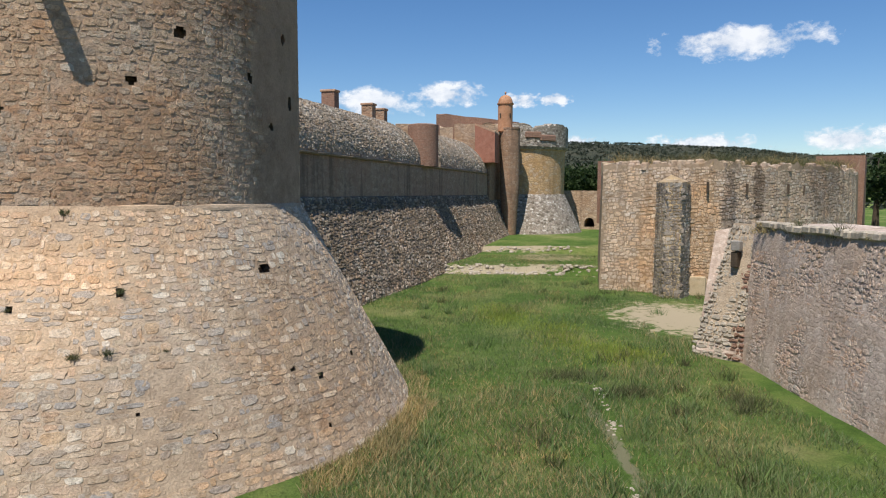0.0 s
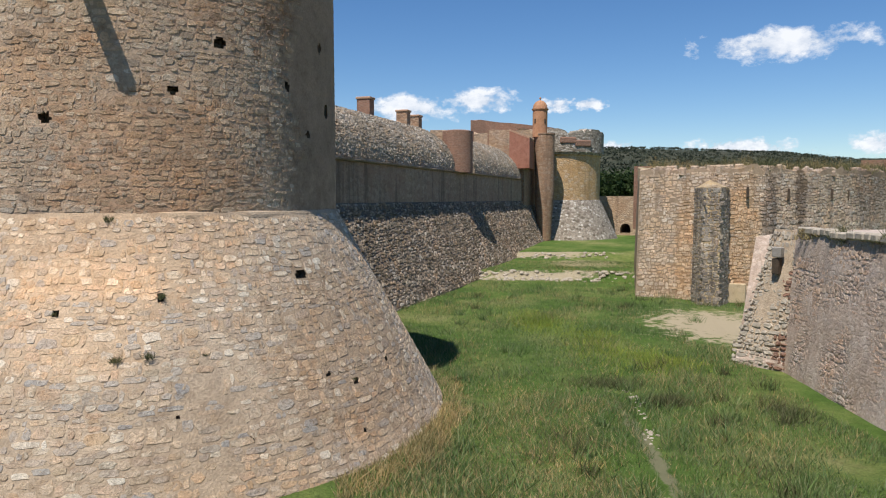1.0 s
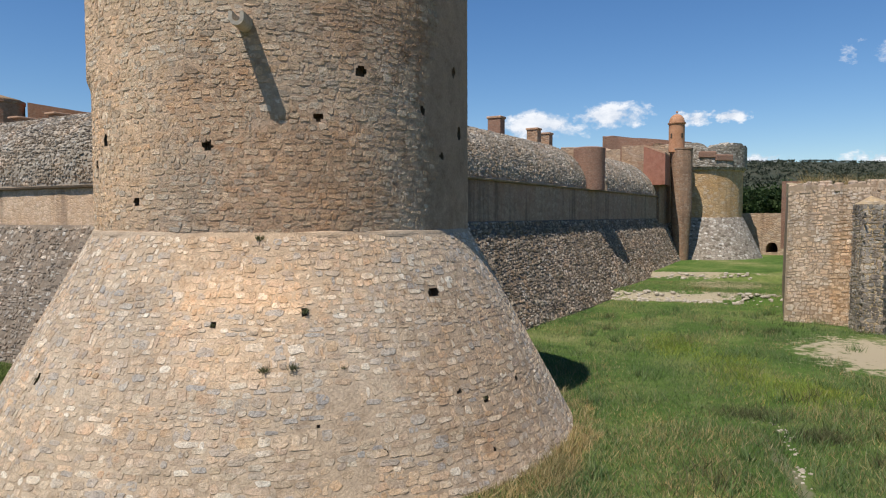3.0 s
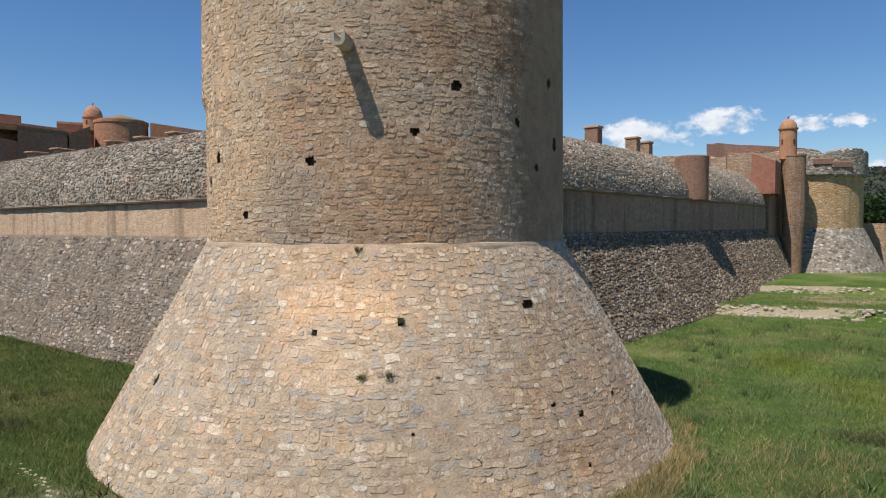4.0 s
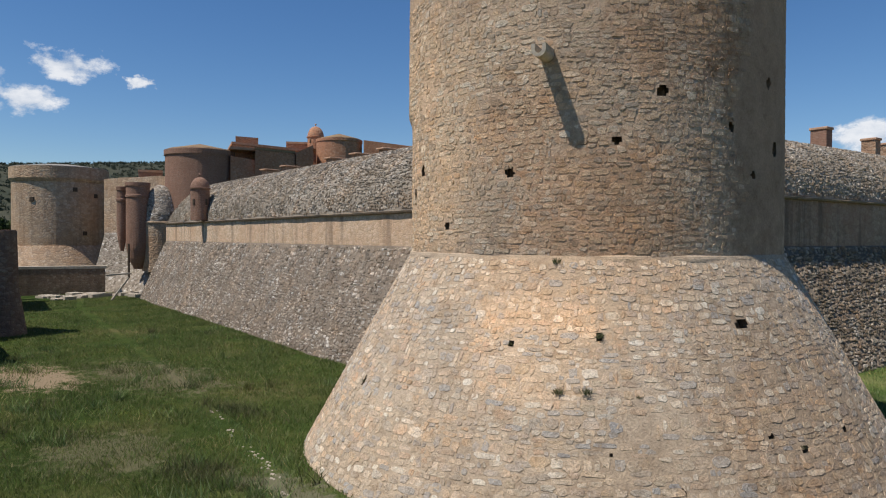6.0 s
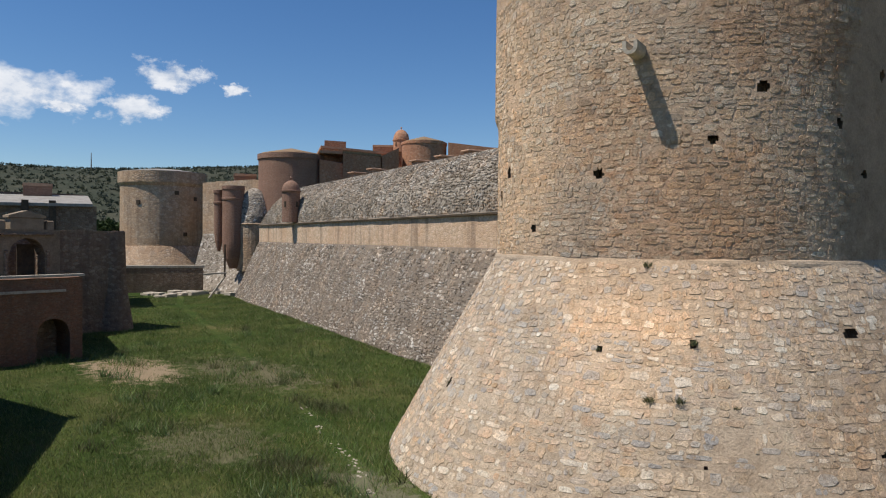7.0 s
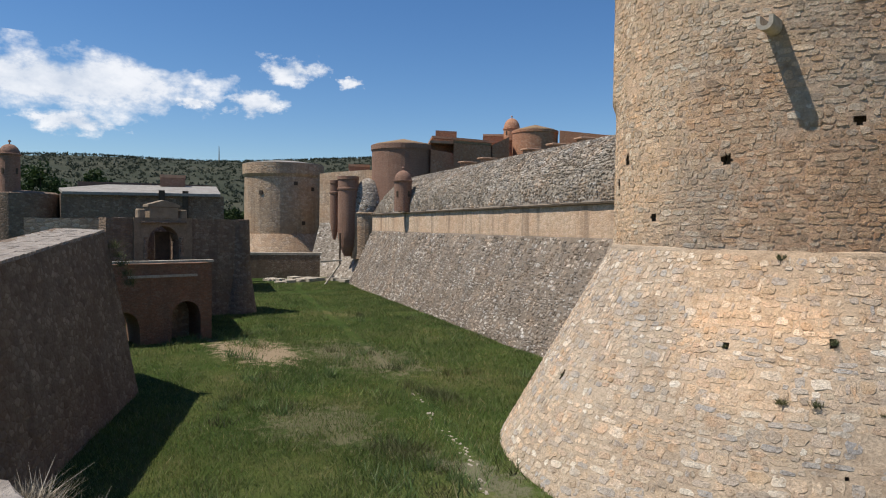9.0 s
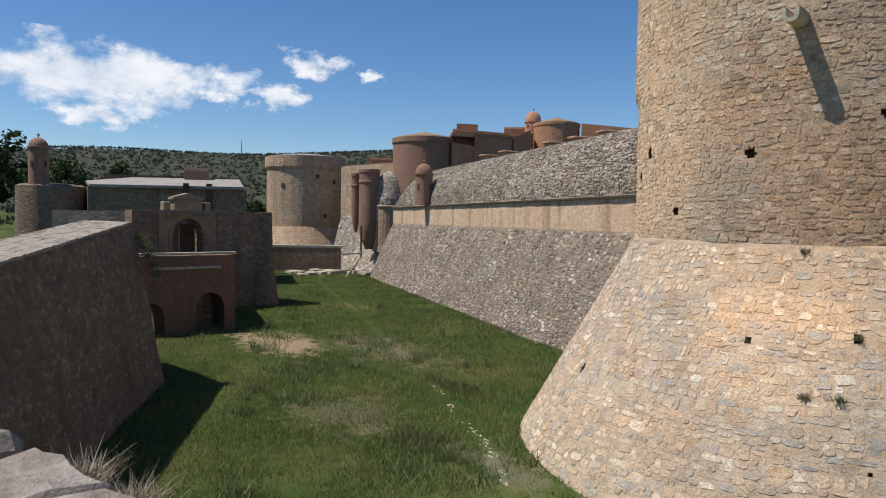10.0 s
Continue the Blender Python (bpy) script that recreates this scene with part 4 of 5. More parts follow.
butt = plan_of((17.25, 52.4), (17.9, 50.9), (19.1, 50.7), (19.7, 52.2))
bp = prism(butt[::-1], -0.4, 8.2, 0.0, 0.15)
top_c = at(18.3, 53.0, 8.75)
part("buttress", (bp[0] + [tuple(top_c)], bp[1][:4] + [(4, 5, 8), (5, 6, 8), (6, 7, 8), (7, 4, 8)]), M_BAST, bastion, "five-sided buttress dark with lichen")
# Dark boxes on the face for the shade within the loopholes.
for az, d, z in ((21.0, 53.2, 8.0), (23.8, 55.2, 7.9), (26.6, 58.9, 7.9), (27.6, 60.9, 7.8)):
    part("loophole", box(at(az, d - 0.02, z - 0.5), (0.18, 0.5, 0.75), -az, 0.01), M_WOOD_VOID, bastion)
bf = [Vector((x, y, 0)) for x, y in butt]
for qa, qb, seed in ((bf[0], bf[1], 1), (bf[1], bf[2], 2), (bf[2], bf[3], 3)):
    ln = (qb - qa).length
    qu = (qb - qa) / ln
    qn = np.array([qu.y, -qu.x, 0.0])

    def butt_surf(s, h, qa=qa, qu=qu, qn=qn):
        base = np.stack([qa.x + qu.x * s, qa.y + qu.y * s, h + 0 * s], -1) + qn * (0.12 * (1 - (h + 0.4) / 8.6))[..., None]
        return base, np.broadcast_to(qn, base.shape)
    arr, _ = stones(butt_surf, 0.1, ln - 0.1, -0.2, 8.1, 0.24, 0.32, 0.025, random.Random(seed), None, 0.15, 1.0, 0.86)
    stone_stuff("buttress_facing", arr, M_DARK_STONE, bastion, "dark lichened stones of the buttress")
rim = random.Random(83)
for k in range(120):
    t_ = face_run[-1] * rim.random() ** 1.1
    p_, n_ = bastion_surf(np.array([t_]), np.array([9.2]))
    c_ = p_[0] - n_[0] * rim.uniform(0.15, 0.9)
    part("rim_stone", box((c_[0], c_[1], 9.05), (rim.uniform(0.3, 0.8), rim.uniform(0.3, 0.6), rim.uniform(0.35, 0.85)), rim.uniform(0, 90), 0.09), M_BAST_STONE, bastion)
for c_, size_, z_ in ((at(14.3, 56.0), (2.6, 1.2), 9.75), (at(18.6, 55.0), (1.8, 1.2), 9.95), (at(16.2, 55.6), (1.2, 1.0), 9.2)):
    part("stub_wall", prism([(c_.x - size_[0] / 2, c_.y - size_[1] / 2), (c_.x + size_[0] / 2, c_.y - size_[1] / 2), (c_.x + size_[0] / 2, c_.y + size_[1] / 2), (c_.x - size_[0] / 2, c_.y + size_[1] / 2)], 8.8, z_, 0.35, 0, 0.4), M_BAST, bastion, "ragged stub of walling on the bastion top")
part("blocked_door", box(at(20.4, 52.9, -0.3), (1.3, 0.5, 1.7), -24, 0.05), M_SAND, bastion, "sandy blocked doorway")
block("brick_guardhouse", "brick and stone guardhouse beyond the bastion", "building", plan_of((28.3, 76), (31.4, 76), (31.5, 82), (28.4, 82)), 4, 11.05, M_BRICK)

# ---- counterscarp walls ----
def retaining(name, label, tops, foots, z_tops, mat, back, coping=True):
    ob = thing(name, label, "wall", (tops[0][0], tops[0][1], 0))
    verts, faces = [], []
    rows = 14
    pts = []
    for (a, fa, za), (b, fb, zb) in zip(list(zip(tops, foots, z_tops)), list(zip(tops, foots, z_tops))[1:]):
        k = max(1, int(math.hypot(b[0] - a[0], b[1] - a[1]) / 0.6))
        for i in range(k):
            t = i / k
            pts.append(tuple((1 - t) * p + t * q for p, q in zip((*a, *fa, za), (*b, *fb, zb))))
    pts.append((*tops[-1], *foots[-1], z_tops[-1]))
    for tx, ty, fx, fy, z in pts:
        for j in range(rows + 1):
            t = j / rows
            r = 0.06 * noise.noise((tx * 0.8, ty * 0.8, t * 5))
            zz = -0.5 + (z + 0.5) * t
            if j == rows:
                zz += 0.08 * noise.noise((tx * 1.7, ty * 1.7, 1))
            verts.append((fx + (tx - fx) * t + r, fy + (ty - fy) * t + r, zz))
        verts.append((tx + back[0], ty + back[1], z + 0.1))
        verts.append((tx + back[0], ty + back[1], -0.5))
    m = rows + 3
    for i in range(len(pts) - 1):
        for j in range(m - 1):
            a = i * m + j
            faces.append((a, a + m, a + m + 1, a + 1))
    faces += [tuple(range(m)), tuple(range((len(pts) - 1) * m, len(pts) * m))[::-1]]
    part("wall", (verts, faces), mat, ob)
    return ob


retaining("counterscarp_wall", "high rough rendered wall with weeds along its top", [(13.9, 30.6), (13.9, 12), (11, 6), (5, 2.4), (-0.35, 0.83), (-3.0, -0.03)], [(13.2, 30.0), (12.8, 12), (10.2, 7), (4.5, 3.3), (-0.7, 1.6), (-3.1, 0.95)], [6.1, 6.1, 6.0, 5.9, 6.0, 6.3], M_SCARP, (2.5, -2.5))
def scarp_surf(s, h):
    t = (h + 0.5) / 6.6
    f = s / 18.0
    x = (13.2 - 0.4 * f) + (0.7 + 0.4 * f) * t
    yy = (30.0 - 18.0 * f) + 0.6 * t * (1 - f)
    nrm = np.array([-0.985, 0.0, 0.17])
    pts = np.stack([x, yy, h + 0 * x], -1)
    return pts, np.broadcast_to(nrm, pts.shape)


arr, _ = stones(scarp_surf, 0.15, 17.8, -0.2, 5.8, 0.15, 0.2, 0.009, random.Random(52), None, 0.26, 0.88, 0.82)
near_scarp = [o for o in scene.objects if o.name.startswith("counterscarp_wall")][0]
stone_stuff("face_stones", arr, M_SCARP_STONE, near_scarp, "rough pinkish-grey stones showing through worn render")
retaining("counterscarp_wall", "shaded counterscarp wall with a paved sloping top", [(-3.0, -0.03), (-9, -2.6), (-14, -2.2), (-20.8, 0.4), (-32.8, 5.6)], [(-3.1, 0.95), (-9, -1.5), (-13.8, -1.3), (-20.4, 1.3), (-32.9, 7.0)], [6.3, 6.2, 6.2, 6.2, 7.15], M_SCARP_SHADED, (-6.0, -1.2))

back_plan = [(-3, -0.7), (-9, -3.3), (-14, -2.9), (-21, -0.5), (-32.6, 4.2), (-38.6, 3.0), (-75, -45), (70, -45), (70, 40), (16.3, 29.5), (16.3, 9.6), (13.4, 3.6), (7.4, 0.0), (2.2, -1.6)]
tp = new("ground_terrace", mesh_of("ground_terrace", *prism(back_plan[::-1], -0.5, 5.92, 0.1, 0, 2.0), M_EARTH))
tagged(tp, "dry grassy ground behind the counterscarp", "ground", kind="structure")
terr = thing("terrace_paving", "pale worn paving on top of the counterscarp wall", "paving", (-30, 3, 6.3))
for k in range(30):
    rr = random.Random(300 + k)
    t0, t1 = k / 30, (k + 1) / 30 - 0.004
    for j in range(5):
        q = []
        for t, f in ((t0, j / 5), (t1, j / 5), (t1, (j + 0.97) / 5), (t0, (j + 0.97) / 5)):
            q.append((-20.85 - 11.95 * t - 6.0 * f, 0.37 + 5.2 * t - 1.2 * f))
        za, zb = 6.29 + 0.95 * t0 + rr.uniform(-0.015, 0.015), 6.29 + 0.95 * t1 + rr.uniform(-0.015, 0.015)
        part("slab", prism(q, 6.0, [za, zb, zb, za]), M_COPING_OLD, terr)

# ---- gate outwork ----
gate = thing("gatehouse", "brown stone gatehouse with an arched doorway and pediment", "gatehouse", at(-75, 58))
ga, gb = at(-69.9, 61.5), at(-80.2, 56.5)
glen = (gb - ga).length
pierced_wall("", "", gb, ga, -0.4, 7.95, 1.4, [(glen * 0.365, 1.25, 4.5, 6.1)], M_OUTWORK, 0.06, gate, "front_wall")
gu = (ga - gb).normalized()
gw = Vector((-gu.y, gu.x, 0))
gm = gb + gu * glen * 0.365
part("rear_wall", prism([tuple(p)[:2] for p in (gb + gw * 4.5, ga + gw * 4.5, ga + gw * 5.5, gb + gw * 5.5)], -0.4, 7.9), M_OUTWORK, gate)
part("side_wall", prism([tuple(p)[:2] for p in (ga + gw * 1.4, ga + gw * 4.5, ga - gu * 1.2 + gw * 4.5, ga - gu * 1.2 + gw * 1.4)], -0.4, 7.9), M_OUTWORK, gate)
part("pediment", prism([tuple(p)[:2] for p in (gm - gu * 1.12 - gw * 0.12, gm + gu * 1.12 - gw * 0.12, gm + gu * 1.12 + gw * 0.7, gm - gu * 1.12 + gw * 0.7)], 7.97, 8.8), M_WARM, gate, "brownish stone pediment above the doorway")
pv = [gm - gu * 1.27 - gw * 0.18, gm + gu * 1.27 - gw * 0.18, gm + gu * 1.27 + gw * 0.75, gm - gu * 1.27 + gw * 0.75]
pr = [(p.x, p.y, 8.82) for p in pv] + [(p.x, p.y, 8.98) for p in pv] + [(p.x, p.y, 9.35) for p in (gm - gw * 0.18, gm + gw * 0.75)]
part("pediment_cap", (pr, [(0, 1, 2, 3), (0, 1, 5, 8, 4), (3, 2, 6, 9, 7), (4, 8, 9, 7), (8, 5, 6, 9), (1, 2, 6, 5), (0, 3, 7, 4)]), M_WARM, gate)
pierced_wall("", "", gm - gu * 2.3 - gw * 0.1, gm + gu * 2.3 - gw * 0.1, 4.4, 7.98, 0.09, [(2.3, 1.25, 4.5, 6.1)], M_GATE, 0.02, gate, "door_surround")
part("lintel_band", box(gm - gw * 0.16 + Vector((0, 0, 7.55)), (3.6, 0.25, 0.16), math.degrees(math.atan2(gu.y, gu.x)), 0.03), M_OUTWORK, gate)
for k in (-1, 1):
    part("merlon", box(gm + gu * (1.65 * k) + gw * 0.3 + Vector((0, 0, 7.9)), (0.55, 0.7, 0.75), math.degrees(math.atan2(gu.y, gu.x)), 0.08), M_WARM, gate)
    part("jamb", box(gm + gu * (1.42 * k) - gw * 0.12 + Vector((0, 0, 4.5)), (0.26, 0.16, 2.0), math.degrees(math.atan2(gu.y, gu.x)), 0.03), M_OUTWORK, gate, "dressed stone jamb")
part("door_leaf", box(gm + gu * 0.45 + gw * 1.2 + Vector((0, 0, 4.5)), (1.2, 0.1, 2.4), math.degrees(math.atan2(gu.y, gu.x)), 0.02), M_WOOD_VOID, gate, "dark wooden door")
part("corner_batter", lathe(ga - gu * 0.6 + gw * 0.6, [(1.6, -0.4), (1.0, 3.6), (0.9, 7.9)], 0, 360, 20, 0.08), M_OUTWORK, gate)

bridge = thing("bridge", "brown brick bridge on two arches across the ditch", "bridge", at(-76, 47))
bl, br = at(-80.2, 46), at(-72.75, 48.2)
blen = (br - bl).length
pierced_wall("", "", bl, br, -0.4, 5.0, 2.6, [(blen * 0.14, 1.0, -0.4, 1.1), (blen * 0.74, 0.95, -0.4, 1.6)], M_BRIDGE, 0.05, bridge, "arched_side")
bu = (br - bl).normalized()
bw = Vector((-bu.y, bu.x, 0))
part("coping", prism([tuple(p)[:2] for p in (bl - bw * 0.12, br - bw * 0.12 + bu * 0.1, br + bw * 0.35 + bu * 0.1, bl + bw * 0.35)], 5.06, 5.2, 0.02, 0, 0.7), M_COPING, bridge)
part("string_course", prism([tuple(p)[:2] for p in (bl - bw * 0.1 + bu * 1.2, br - bw * 0.1 - bu * 1.0, br + bw * 0.05 - bu * 1.0, bl + bw * 0.05 + bu * 1.2)], 4.15, 4.3, 0.03, 0, 0.7), M_COPING, bridge)
block("bridge_ramp", "brown stone abutment between bridge and gatehouse", "abutment", plan_of((-76.6, 48.5), (-73.0, 50.5), (-73.5, 58), (-77.5, 56)), -0.4, 4.45, M_OUTWORK)

block("forework_wall", "buff stone forework wall beside the gatehouse", "wall", plan_of((-85.4, 62), (-79.9, 60), (-79.9, 61.5), (-85.4, 63.5)), -0.4, 7.85, M_FAR, None, 0.08)
block("outwork", "broad dark stone outwork under a pale terrace roof", "building", plan_of((-83.1, 82), (-71.75, 80), (-72, 92), (-83.3, 94)), -0.4, 10.6, M_OUTWORK)
terrace = thing("terrace_roof", "pale sloping stone terrace roof on the outwork", "roof", at(-77, 86, 10.6))
tv = [tuple(at(a, d, z)) for a, d, z in ((-83.0, 81.6, 10.75), (-72.0, 79.6, 10.85), (-72.3, 92, 12.3), (-80, 93, 12.2), (-83.2, 93, 11.6))]
part("slab", (tv + [(x, y, z - 0.3) for x, y, z in tv], [(0, 1, 2, 3, 4), (5, 6, 7, 8, 9), (0, 1, 6, 5), (1, 2, 7, 6), (2, 3, 8, 7), (3, 4, 9, 8), (4, 0, 5, 9)]), M_ROOF, terrace)
side = thing("outwork_bastion", "round dark stone outwork bastion with a pale top", "bastion", at(-85.6, 84))
part("wall", lathe(at(-85.4, 86), [(3.9, -0.4), (3.4, 5), (3.4, 10.5), (3.0, 10.7), (0.1, 10.9)], 0, 360, 40, 0.06), M_OUTWORK, side)
# Dark blocks drawn for the shade in two parapet slots.
for az in (-76.3, -74.6):
    block("roof_vent", "dark block for the shade in an outwork parapet slot", "vent", plan_of((az - 0.22, 79.9), (az + 0.22, 79.9), (az + 0.22, 80.6), (az - 0.22, 80.6)), 8.2, 11.1, M_WOOD_VOID, None, 0.0)
block("brick_stack", "low red brick stack on the outwork roof", "chimney", plan_of((-76.4, 90), (-74.6, 90), (-74.6, 92), (-76.4, 92)), 10, 13.1, M_BRICK, M_TILE)
block("brick_stack", "long low red brick wall on the outwork roof", "chimney", plan_of((-82, 96), (-72.6, 95), (-72.6, 96), (-82, 97)), 9, 12.6, M_BRICK, None)

block("low_wall", "low brown stone wall across the ditch", "wall", plan_of((-71.5, 101), (-64.2, 99.5), (-64.2, 101), (-71.5, 103)), -0.4, 3.3, M_OUTWORK, M_COPING, 0.04)
for k in range(26):
    rr = random.Random(k)
    c = at(rr.uniform(-69.5, -62.4), rr.uniform(92, 98), 0)
    w1 = rr.uniform(0.6, 1.8)
    block("ruin_slab", "pale broken paving slab in the grass", "slab", [(c.x, c.y), (c.x + w1, c.y + rr.uniform(0, 0.4)), (c.x + w1 * 0.9, c.y + w1), (c.x - 0.2, c.y + w1 * 0.8)], -0.1, rr.uniform(0.15, 0.5), M_PALE, None, 0.06)

# far end of the sunlit curtain
endw = thing("end_wall", "tall buff wall and grey talus next to the corner tower", "wall", at(-63.5, 106))
part("wall", prism(plan_of((-64.25, 108), (-59.9, 99), (-59, 104), (-63.6, 113)), 7.5, 15.6, 0.1, 0, 1.0), M_FAR, endw)
part("talus", ([tuple(at(-65.3, 106, -0.3)), tuple(at(-60.5, 93, -0.3)), tuple(at(-59.5, 99, 8)), tuple(at(-64.2, 107.6, 8))], [(0, 1, 2, 3)]), M_FARGREY, endw)
for az, r, z0, z1, d in ((-61.95, 1.42, 4.9, 14.4, 97), (-63.05, 0.62, 7.2, 13.9, 98)):
    ob = thing("brick_turret", "slim round red brick turret tapering downwards", "turret", at(az, d), "pair of brick turrets")
    c = at(az, d)
    part("drum", lathe(c, [(r * 0.35, z0 - 1.6), (r * 0.8, z0 - 0.2), (r * 0.96, z0 + 1.0), (r, z0 + 1.8), (r, z1 - 1.9), (r + 0.1, z1 - 1.85), (r + 0.1, z1 - 1.6), (r, z1 - 1.55), (r, z1 - 0.5), (r + 0.1, z1 - 0.45), (r + 0.1, z1), (0.05, z1 + 0.1)], 0, 360, 28, 0.02), M_BRICK, ob)
prop = thing("timber_prop", "grey weathered timber props leaning on the talus", "timber", at(-63.0, 91, 0))
for a_, b_ in ((at(-62.6, 92, 2.4), at(-62.6, 92, 6.6)), (at(-64.2, 90, 2.9), at(-62.4, 90, 3.1)), (at(-63.8, 89, 0.0), at(-62.6, 90, 2.6))):
    mid_, dirn = (a_ + b_) / 2, (b_ - a_)
    beam = bmesh.new()
    bmesh.ops.create_cube(beam, size=1.0)
    bmesh.ops.scale(beam, vec=(0.2, 0.2, dirn.length), verts=beam.verts)
    bmesh.ops.bevel(beam, geom=list(beam.edges), offset=0.02, segments=1, affect="EDGES")
    m_ = dirn.to_track_quat("Z", "Y").to_matrix().to_4x4()
    m_.translation = mid_
    bmesh.ops.transform(beam, matrix=m_, verts=beam.verts)
    part("beam", beam, M_COPING if abs(dirn.z) < 4 else M_WOOD_VOID, prop)
cap_v = thing("end_vault", "rounded grey rubble roof between brick towers", "vault", at(-60.4, 97))
part("shell", lathe(at(-60.35, 97.5), [(2.3 * math.cos(t * math.pi / 16), 9.4 + 4.9 * math.sin(t * math.pi / 16)) for t in range(9)], 0, 360, 28, 0.12), M_FARGREY, cap_v)
part("base", lathe(at(-60.35, 97.5), [(2.3, 3), (2.35, 9.2), (2.5, 9.3), (2.4, 9.45)], 0, 360, 28, 0.05), M_FAR, cap_v)
big = thing("brick_tower", "large round red brick tower behind the curtain wall", "tower", at(-57.4, 99))
part("drum", lathe(at(-57.45, 99), [(4.45, 5), (4.45, 18.4), (4.6, 18.3), (4.6, 19.0), (0.1, 19.9)], 0, 360, 48, 0.04), M_BRICK, big)
block("tile_house", "small brick house with a tile roof between the towers", "house", plan_of((-61.9, 104), (-60.2, 104), (-60.2, 107), (-61.9, 107)), 12, 16.4, M_BRICK, M_TILE)
block("garden_wall", "short ochre wall behind the rounded parapet", "wall", plan_of((-57.1, 90), (-55.1, 88), (-55.1, 89), (-57.1, 91)), 9, [13.2, 14.4, 14.4, 13.2], M_SAND, None, 0.0, 0)

# the keep above the sunlit curtain
block("keep_block", "long brown masonry keep with a tile roof edge", "building", plan_of((-55.0, 98), (-49.2, 104), (-49.2, 116), (-55.5, 112)), 8, 20.1, M_KEEP, M_TILE, 0.1)
block("keep_block", "square brown keep turret with a flat roof", "building", plan_of((-54.8, 102), (-53.05, 103), (-53.05, 106), (-54.8, 106)), 16, 21.8, M_KEEP, None, 0.05)
block("keep_block", "stepped brown keep wall below the cupola", "building", plan_of((-50.8, 112), (-47.2, 112), (-47.2, 120), (-50.8, 120)), 10, 22.3, M_KEEP, M_TILE, 0.1)
sentry("cupola", "domed brown cupola on the keep", at(-48.5, 112), 1.3, 21.5, 23.3, 25.6, M_KEEP, M_KEEP)
rt = thing("keep_tower", "broad round brown keep tower with a grassy top", "tower", at(-46.6, 108))
part("drum", lathe(at(-46.6, 108), [(3.5, 8), (3.5, 22.0), (3.6, 22.1), (3.6, 22.5), (0.1, 23.0)], 0, 360, 40, 0.05), M_KEEP, rt)
block("keep_block", "long brown keep range with a pale roof", "building", plan_of((-44.6, 106), (-41.0, 106), (-36, 106), (-36, 114), (-44.6, 114)), 10, [22.4, 21.6, 21.2, 21.2, 22.4], M_KEEP, None, 0.05, 0)
block("keep_wing", "low reddish keep wing under a sloping tile roof", "building", plan_of((-55.2, 96), (-53.2, 97), (-53.4, 103), (-55.2, 103)), 10, [18.3, 17.9, 19.0, 19.2], M_KEEP, M_TILE, 0.03)
block("keep_wing", "reddish keep wall with a pale coping before the cupola", "building", plan_of((-53.3, 96.5), (-50.2, 99.5), (-50.2, 103), (-53.3, 103)), 10, 19.3, M_KEEP, M_LICHEN, 0.05)
block("keep_wing", "stepped reddish wall climbing to the cupola", "building", plan_of((-50.1, 101), (-48.7, 104), (-48.7, 107), (-50.1, 107)), 12, [19.6, 21.2, 21.2, 19.6], M_KEEP, None, 0.1, 0.6)
for az, d, r, z in ((-46.6, 108, 3.3, 22.55), (-57.45, 99, 4.3, 19.05)):
    rf = thing("turf_roof", "low lichened cone of roof on a round tower", "roof", at(az, d, z))
    part("cone", lathe(at(az, d), [(r, z + 0.02 - 0.1), (r * 0.95, z + 0.15), (0.05, z + 1.0)], 0, 360, 32, 0.15), M_LICHEN, rf)
for az, d in ((-52.2, 71.8), (-50.6, 67.7), (-47.0, 60.0), (-44.9, 56.5), (-42.6, 53.0)):
    ob = thing("dormer_vent", "small tiled dormer vent on the parapet crest", "vent", at(az, d, 13.6), "dormer vents on the crest")
    c = at(az, d, 13.65)
    part("body", box(c, (1.3, 0.8, 0.55), -az + 34, 0.03), M_BROWN, ob)
    part("roof", box(c + Vector((0, 0, 0.55)), (1.7, 1.1, 0.14), -az + 34, 0.04), M_TILE, ob)


bank = thing("bank_edging", "rows of pale rubble stones edging the grass banks", "rubble", (8, 66, 0.6))
gb2 = random.Random(9)
for k in range(330):
    row = gb2.random()
    x = gb2.uniform(-2, 14.5)
    y = (62.8 if row < 0.7 else 78.0) - 0.12 * x + gb2.gauss(0, 0.35)
    w1 = gb2.uniform(0.12, 0.42) * (1.5 if gb2.random() < 0.12 else 1)
    part("stone", box((x, y, floor_z(x, y) - 0.05), (w1, w1 * gb2.uniform(0.5, 1), w1 * gb2.uniform(0.35, 0.6)), gb2.uniform(0, 180), 0.08), M_PALE, bank)

# ---- ragged end of the near counterscarp ----
rag = thing("broken_wall_end", "broken stepped end of a pale rubble wall with brick patches", "wall", (13, 30.5, 0))
part("core", prism([(11.75, 31.35), (13.35, 29.75), (14.0, 30.5), (15, 33), (13.2, 33.2)], -0.4, [0.2, 0.3, 6.0, 6.0, 5.6], 0.05, 0, 0), M_SCARP, rag)
E_LO, E_RO, E_LT, E_RT = (np.array(v) for v in ((11.6, 31.5, 0.0), (13.3, 29.75, 0.0), (13.45, 31.75, 6.05), (14.12, 30.5, 6.05)))


def end_surf(s, h):
    t, f = (h / 6.05)[..., None], (s / 2.5)[..., None]
    lo, hi = E_LO + (E_LT - E_LO) * t, E_RO + (E_RT - E_RO) * t
    nrm = np.array([-0.66, -0.66, 0.36])
    return lo + (hi - lo) * f, np.broadcast_to(nrm, lo.shape)


rr = random.Random(4)
part("face", ([tuple(v) for v in (E_LO - (0, 0, 0.4), E_RO - (0, 0, 0.4), E_RT, E_LT)], [(0, 1, 2, 3)]), M_BATTER_BED, rag)
